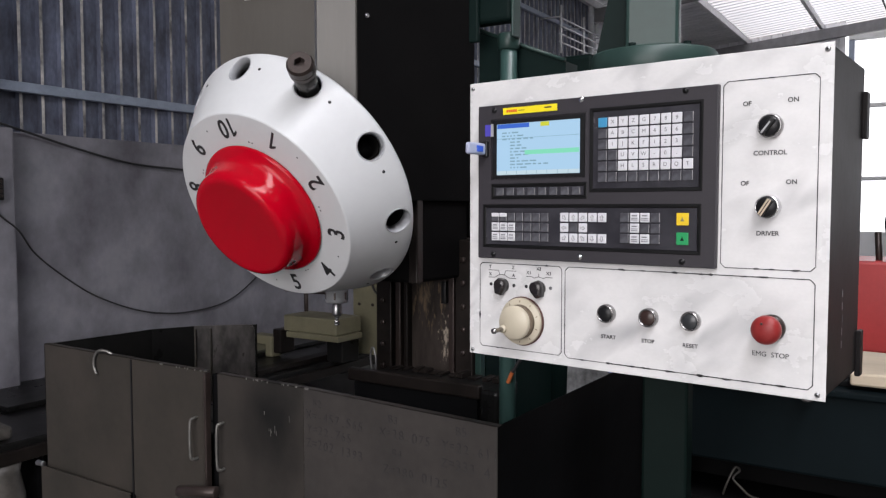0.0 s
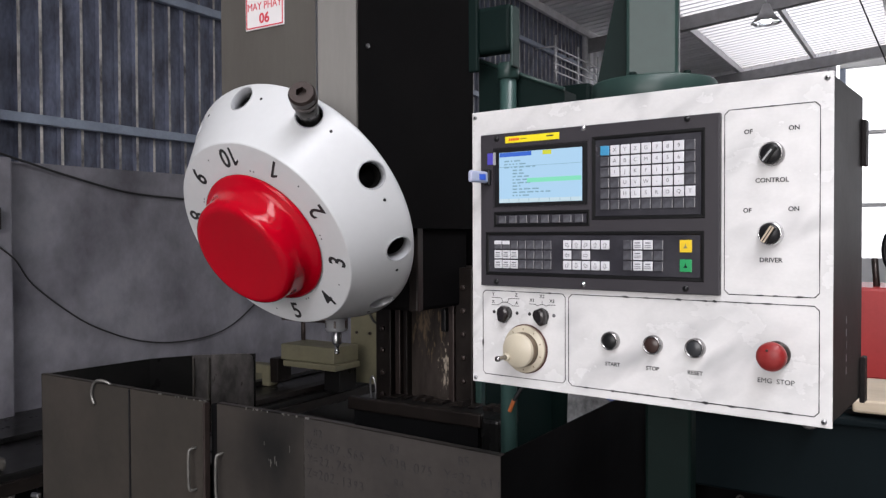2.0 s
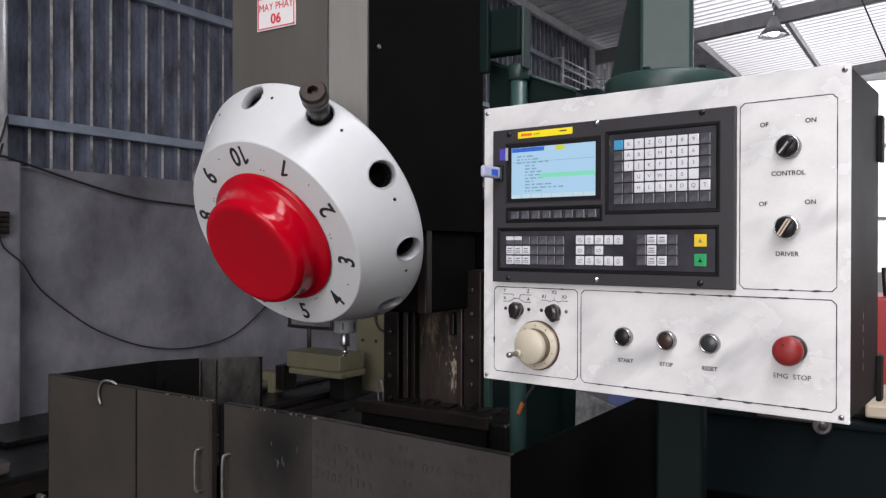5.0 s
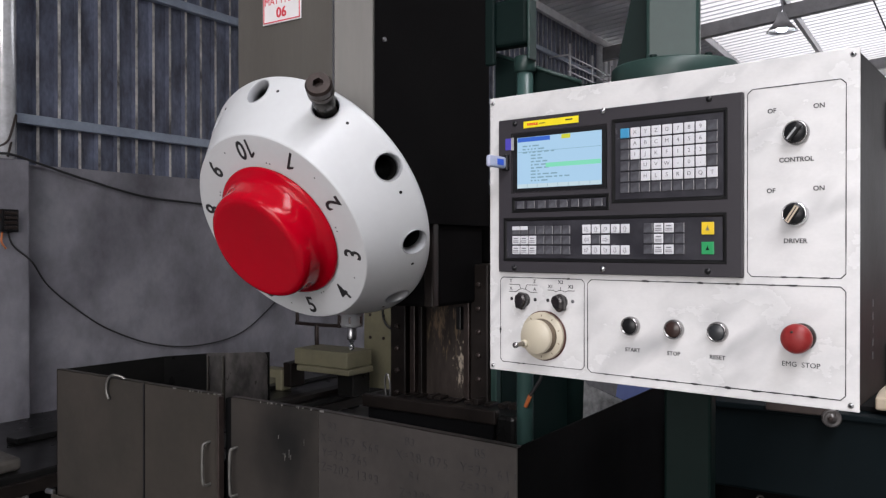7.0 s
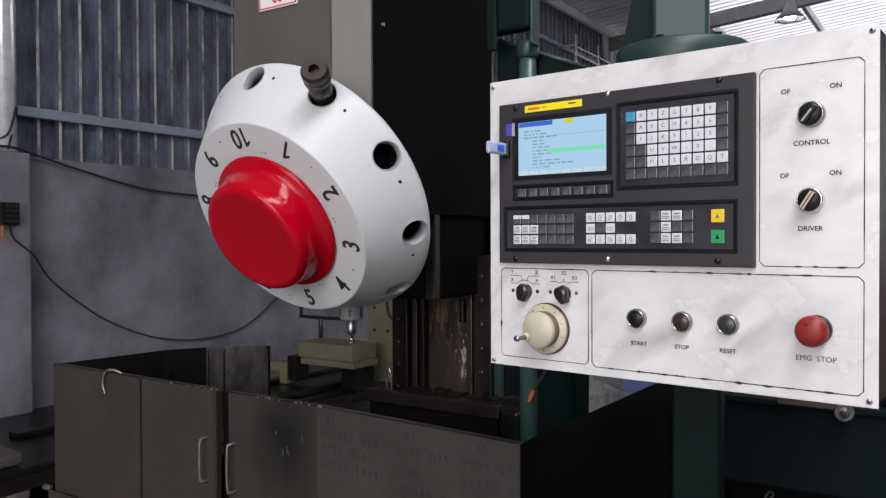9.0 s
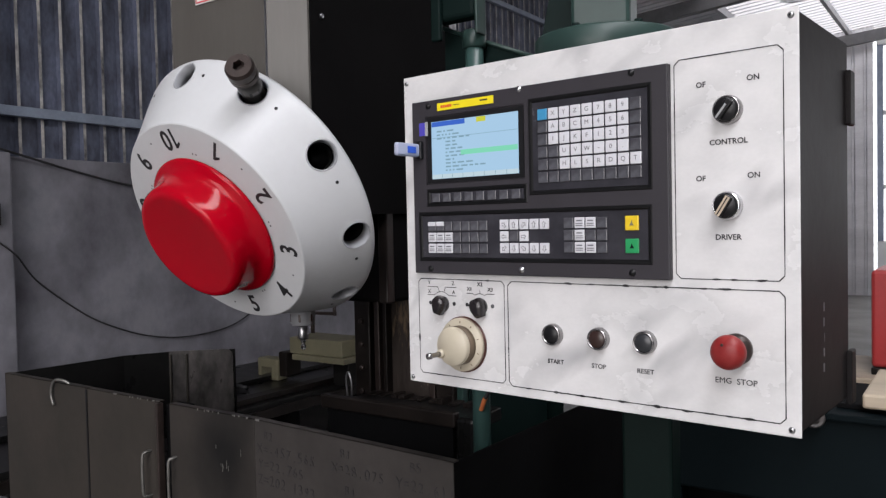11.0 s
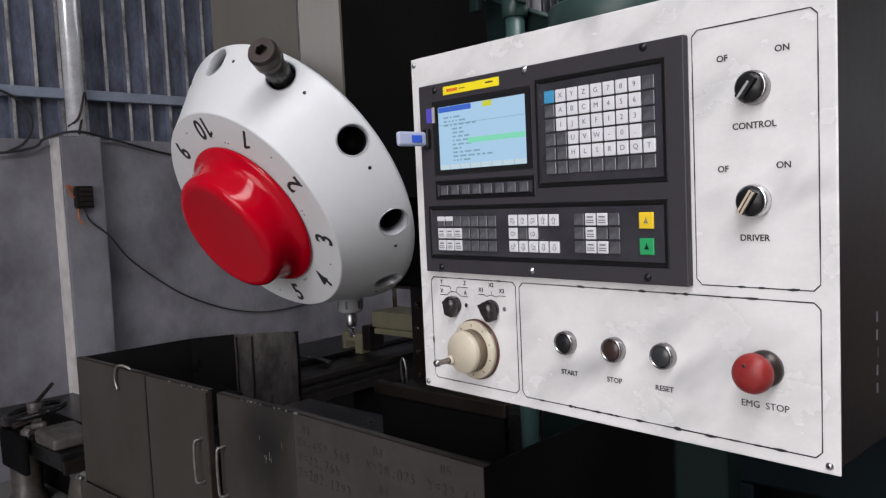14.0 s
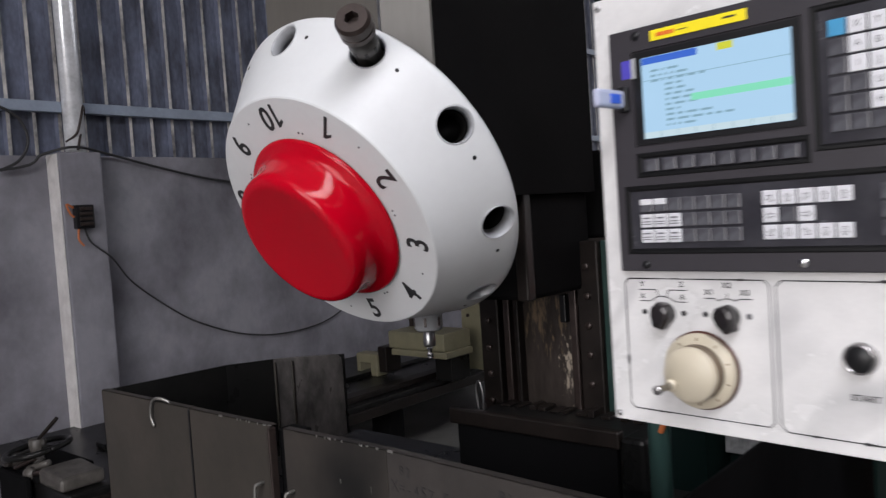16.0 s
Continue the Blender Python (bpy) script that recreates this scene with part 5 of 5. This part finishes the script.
arm_side = prism([(-0.10, 1.944), (0.0, 1.902), (0.137, 1.845), (0.137, 1.60), (-0.10, 1.60)], -0.05, 0.02, pose(0, 0.05, 0, 90, 0, 0))
part("sloping_arm", arm_side, GREENDARK, pipe, "dark green sloping casting")
part("arm_ridge", tube([(-0.10, 0.028, 1.946), (0.0, 0.028, 1.904), (0.137, 0.028, 1.847)], 0.005, 8), GREEN, pipe, "worn rim of the casting")

body = thing("drilling_machine", "dark green cast drilling machine behind the table", "machine", pose(-1.1, 2.56, 0))
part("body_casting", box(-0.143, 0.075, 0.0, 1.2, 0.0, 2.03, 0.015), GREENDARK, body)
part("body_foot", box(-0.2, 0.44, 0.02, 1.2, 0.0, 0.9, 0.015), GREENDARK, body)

sheet = thing("tin_sheet", "mottled pale grey tin sheet with a blue plastic edge", "sheet", pose(-1.066, 2.52, 0.76))
part("sheet", prism([(-0.03, 0.0), (0.30, 0.0), (0.30, 0.09), (0.137, 0.166), (-0.011, 0.214), (-0.024, 0.235)], -0.001, 0.001, pose(0, 0, 0, 90, 0, 0)), MOTTLED, sheet)
# Fold of the tin in a flat darker grey that stands for shade.
part("dark_fold", prism([(-0.024, 0.236), (-0.011, 0.2145), (0.09, 0.183), (0.10, 0.25), (-0.02, 0.31)], -0.003, -0.001, pose(0, 0, 0, 90, 0, 0)), INK_GREY, sheet, "grey fold with its shade painted in")
part("blue_cover", prism([(0.05, 0.196), (0.137, 0.1665), (0.30, 0.092), (0.33, 0.33), (0.06, 0.30)], -0.005, -0.0032, pose(0, 0, 0, 90, 0, 0)), BLUESHEET, sheet)
part("support", box(-0.02, 0.3, 0.004, 0.03, -0.76, 0.0, 0.004), GREENDARK, sheet)
hose = solid("orange_hose", tube(smooth_path([(-0.866, 1.665, 1.097), (-0.872, 1.667, 1.085), (-0.881, 1.671, 1.068)]), 0.0055, 8), ORANGE, "short orange hose end at the cylinder", "hose")
solid("black_hose", tube(smooth_path([(-0.826, 1.66, 1.30), (-0.828, 1.66, 1.20), (-0.834, 1.662, 1.148), (-0.851, 1.664, 1.119), (-0.866, 1.665, 1.097)]), 0.0045, 8), RUBBER, "thin black rubber hose at the cylinder", "hose")

cab2 = thing("tool_cabinet", "black-teal steel cabinet with a small roller on its front", "cabinet", pose(0.25, 2.35, 0))
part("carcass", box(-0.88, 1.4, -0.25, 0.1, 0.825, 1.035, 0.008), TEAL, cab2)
# Solid black fill where the shelf would lie in shade.
part("recess", box(-0.86, 1.38, -0.05, 0.1, 0.0, 0.824), GUARDBLACK, cab2, "solid black block painting the shade in the open shelf")
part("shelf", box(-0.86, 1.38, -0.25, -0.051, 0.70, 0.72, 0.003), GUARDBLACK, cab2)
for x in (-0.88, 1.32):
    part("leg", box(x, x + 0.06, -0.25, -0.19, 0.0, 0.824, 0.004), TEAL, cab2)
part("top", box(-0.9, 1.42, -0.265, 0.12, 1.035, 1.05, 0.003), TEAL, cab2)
bar = part("roller_bar", box(-0.66, -0.5, -0.29, -0.262, 1.045, 1.07, 0.003), DARK_STEEL, cab2)
wheel = part("roller", turned([(0, -0.012), (0.008, -0.012), (0.009, -0.007), (0.016, -0.007), (0.019, -0.010), (0.022, -0.006), (0.022, 0.006), (0.019, 0.010), (0.016, 0.007), (0.009, 0.007), (0.008, 0.012), (0, 0.012)], 32), GUARDLIGHT, cab2, "grey steel roller", pose(-0.512, -0.285, 1.042, 90, 0, 15))
part("axle", rod(0.006, (-0.512, -0.30, 1.042), (-0.512, -0.24, 1.042), 12), DARK_STEEL, cab2)

slab = thing("machine_slab", "pale beige cast slab lying on the dark cabinet", "slab", pose(0.25, 2.35, 1.05))
part("slab_body", box(-0.424, 1.2, -0.235, 0.10, 0.012, 0.045, 0.006), TIMBER, slab)
part("slab_foot", box(-0.48, 1.18, -0.20, 0.06, 0.0, 0.0125, 0.003), GUARDBLACK, slab)
solid("wrapper", tube(smooth_path([(-0.47, 2.13, 0.727), (-0.455, 2.12, 0.77), (-0.44, 2.13, 0.805), (-0.43, 2.14, 0.795), (-0.445, 2.13, 0.775), (-0.42, 2.12, 0.755), (-0.40, 2.13, 0.735), (-0.37, 2.15, 0.724)], 4), 0.003, 6), GREASY, "crumpled pale plastic strip on the shelf", "wrapper")

lathe2 = thing("red_machine", "red painted machine on a pale timber bench", "machine", pose(0.1, 4.0, 0))
part("bench_top", box(-0.75, 1.6, -0.35, 0.6, 0.62, 0.70, 0.006), TIMBER, lathe2)
part("bench_tray", box(-0.6, 1.5, -0.1, 0.5, 0.70, 0.80, 0.008), TIMBER, lathe2)
for x in (-0.65, 1.4):
    part("leg", box(x, x + 0.08, -0.25, 0.5, 0, 0.62, 0.004), TIMBER, lathe2)
part("red_box", box(-0.45, 1.2, 0.0, 0.45, 0.83, 1.25, 0.015), REDBOX, lathe2)
part("foot_rail", box(-0.45, 1.2, -0.01, 0.45, 0.80, 0.83, 0.004), RUSTDARK, lathe2)
part("hand_wheel", tube([(0.17 * math.cos(radians(10 * k)), 0, 0.17 * math.sin(radians(10 * k))) for k in range(37)], 0.014, 8), BLACK, lathe2, "black rim wheel", pose(-0.13, 0.1, 1.42))
for k in range(5):
    part("lever", rod(0.015 + 0.004 * (k % 2), (-0.33 + 0.06 * k, 0.1, 1.25), (-0.34 + 0.06 * k, 0.12, 1.38 + 0.05 * (k % 3)), 10), DARK_STEEL, lathe2)

# ---- behind the mill on the wall side: a lathe and a hand press ----
be = thing("planer_bed", "long dark greasy machine bed along the cement wall", "machine bed", pose(-4.0, 3.0, 0))
part("bed_top", box(-0.66, 0.52, -1.30, 2.6, 0.36, 0.44, 0.008), GUARDIN, be)
part("edge_board", box(0.521, 0.55, -1.30, 2.6, 0.35, 0.41, 0.004), RUSTDARK, be)
part("slide_way", box(0.36, 0.46, -0.9, 2.5, 0.441, 0.475, 0.005), RUSTDARK, be, "worn slideway")
part("slide_way", box(-0.1, 0.0, -0.9, 2.5, 0.441, 0.47, 0.005), GUARDIN, be)
for y in (0.6, 2.3):
    part("leg", box(0.3, 0.46, y, y + 0.12, 0, 0.35, 0.006), GUARDBLACK, be)
    part("leg", box(-0.6, -0.48, y, y + 0.12, 0, 0.36, 0.006), GUARDBLACK, be)
for x, w in ((-0.27, 0.075), (0.48, 0.085)):
    part("end_leg", turned([(0, 0), (w * 1.25, 0), (w * 1.25, 0.04), (w, 0.07), (w * 1.05, 0.2), (w * 0.8, 0.30), (w * 0.9, 0.345), (0, 0.35)], 16), GREASY, be, "greasy pale cast leg", pose(x, -1.18, 0))
part("end_plate", box(-0.60, 0.46, -1.02, -0.98, 0.0, 0.35, 0.006), GUARDBLACK, be)

la = thing("bench_lathe", "olive-cream headstock block on the dark bed", "headstock", pose(-3.56, 4.05, 0.44))
part("head_block", box(-0.28, 0.20, -0.12, 0.14, 0.195, 0.305, 0.008), BEIGE, la)
part("block_foot", box(-0.24, 0.23, -0.14, 0.12, 0.155, 0.195, 0.006), BEIGE, la)
part("block_base", box(0.06, 0.20, -0.06, 0.12, 0.0, 0.155, 0.008), GUARDIN, la)
bracket = carved(box(-0.56, -0.36, -0.16, -0.06, 0.0, 0.15, 0.012), box(-0.52, -0.42, -0.3, 0.1, -0.05, 0.09))
part("tail_bracket", bracket, BEIGE, la)
part("tail_slide", box(-0.37, -0.29, -0.14, 0.0, 0.03, 0.20, 0.01), RUSTDARK, la)
part("back_plate", box(0.0, 0.5, 0.3, 0.33, 0.0, 0.66, 0.006), BEIGE, la, "cream electrical plate with wiring")
for k in range(8):
    part("plate_bolt", rod(0.012, (0.06 + 0.12 * (k % 4), 0.292, 0.36 + 0.16 * (k // 4)), (0.06 + 0.12 * (k % 4), 0.30, 0.36 + 0.16 * (k // 4)), 8), DARK_STEEL, la)
part("wire", tube(smooth_path([(0.18, 0.29, 0.6), (0.2, 0.27, 0.5), (0.27, 0.26, 0.44), (0.33, 0.28, 0.5), (0.35, 0.29, 0.6)]), 0.008, 6), RUBBER, la)
part("pipe_frame", tube(smooth_path([(-0.46, 0.1, 0.66), (-0.46, 0.1, 0.47), (-0.44, 0.1, 0.45), (-0.08, 0.1, 0.45), (-0.06, 0.1, 0.47), (-0.06, 0.1, 0.66)], 3), 0.013, 8), DARK_STEEL, la)
part("pipe_stem", rod(0.016, (-0.27, 0.1, 0.3), (-0.27, 0.1, 0.45), 10), DARK_STEEL, la)
part("hose_red", tube(smooth_path([(0.42, 0.2, 0.66), (0.43, 0.18, 0.5), (0.41, 0.18, 0.35), (0.44, 0.18, 0.2)]), 0.014, 8), REDBOX, la, "dull red hose")
solid("cable_pile", tube(smooth_path([(-4.3 + 0.06 * k + 0.14 * math.cos(k * 2.1), 3.55 + 0.05 * math.sin(k * 1.7), 0.452 + 0.012 * (k % 4)) for k in range(9)], 5), 0.012, 6), RUBBER, "black cable heaped on the machine bed", "cable")

pr = thing("bed_carriage", "greasy carriage with a spoked handwheel on the bed end", "carriage", pose(-3.97, 1.78, 0.441))
part("handwheel_rim", tube([(0.135 * math.cos(radians(12 * k)), 0.135 * math.sin(radians(12 * k)), 0) for k in range(31)], 0.014, 10), GUARDIN, pr, "black greasy rim", pose(0, 0, 0.105, 6, -5, 0))
for k in range(3):
    part("spoke", rod(0.010, (0, 0, 0), (0.13 * math.cos(radians(120 * k + 20)), 0.13 * math.sin(radians(120 * k + 20)), 0), 8), GUARDIN, pr, "", pose(0, 0, 0.105, 6, -5, 0))
part("hub", rod(0.036, (0, 0, 0.075), (0, 0, 0.15), 16), GREASY, pr)
part("screw_shaft", rod(0.026, (0, 0, 0.0), (0, 0, 0.08), 16), GREASY, pr)
part("lever_arm", tube(smooth_path([(0.02, 0, 0.15), (0.06, 0.02, 0.19), (0.11, 0.05, 0.245)]), 0.009, 8), RUSTDARK, pr)
part("saddle", box(-0.20, 0.20, -0.09, 0.16, 0.0, 0.035, 0.01), GUARDBLACK, pr)
body = box(0.21, 0.44, -0.09, 0.10, 0.0, 0.075, 0.022, 3)
for v in body.verts:
    v.co.z *= 1.0 - 0.9 * (v.co.x - 0.21)
part("slide_block", body, GREASY, pr, "greasy pale slide block")
part("feed_knob", turned([(0, 0), (0.022, 0.002), (0.032, 0.014), (0.028, 0.036), (0, 0.042)], 20), GREASY, pr, "worn pale knob", pose(0.12, -0.07, 0.03, 80, 0, 20))
rnd = random.Random(21)
for k in range(5):
    x, y = -0.17 + 0.085 * k, -0.10 + rnd.uniform(-0.01, 0.03)
    part("link_rod", rod(0.011 + 0.005 * (k % 2), (x, y, 0.045), (x + 0.10, y + 0.05, 0.05 + rnd.uniform(0.0, 0.05)), 12), GREASY if k % 2 else DARK_STEEL, pr)
part("clamp_block", box(-0.16, -0.06, -0.12, -0.04, 0.036, 0.085, 0.012), GUARDWORN, pr, "grey worn clamp block")
part("apron", box(-0.14, 0.16, -0.125, -0.095, -0.16, 0.03, 0.01), GUARDBLACK, pr)
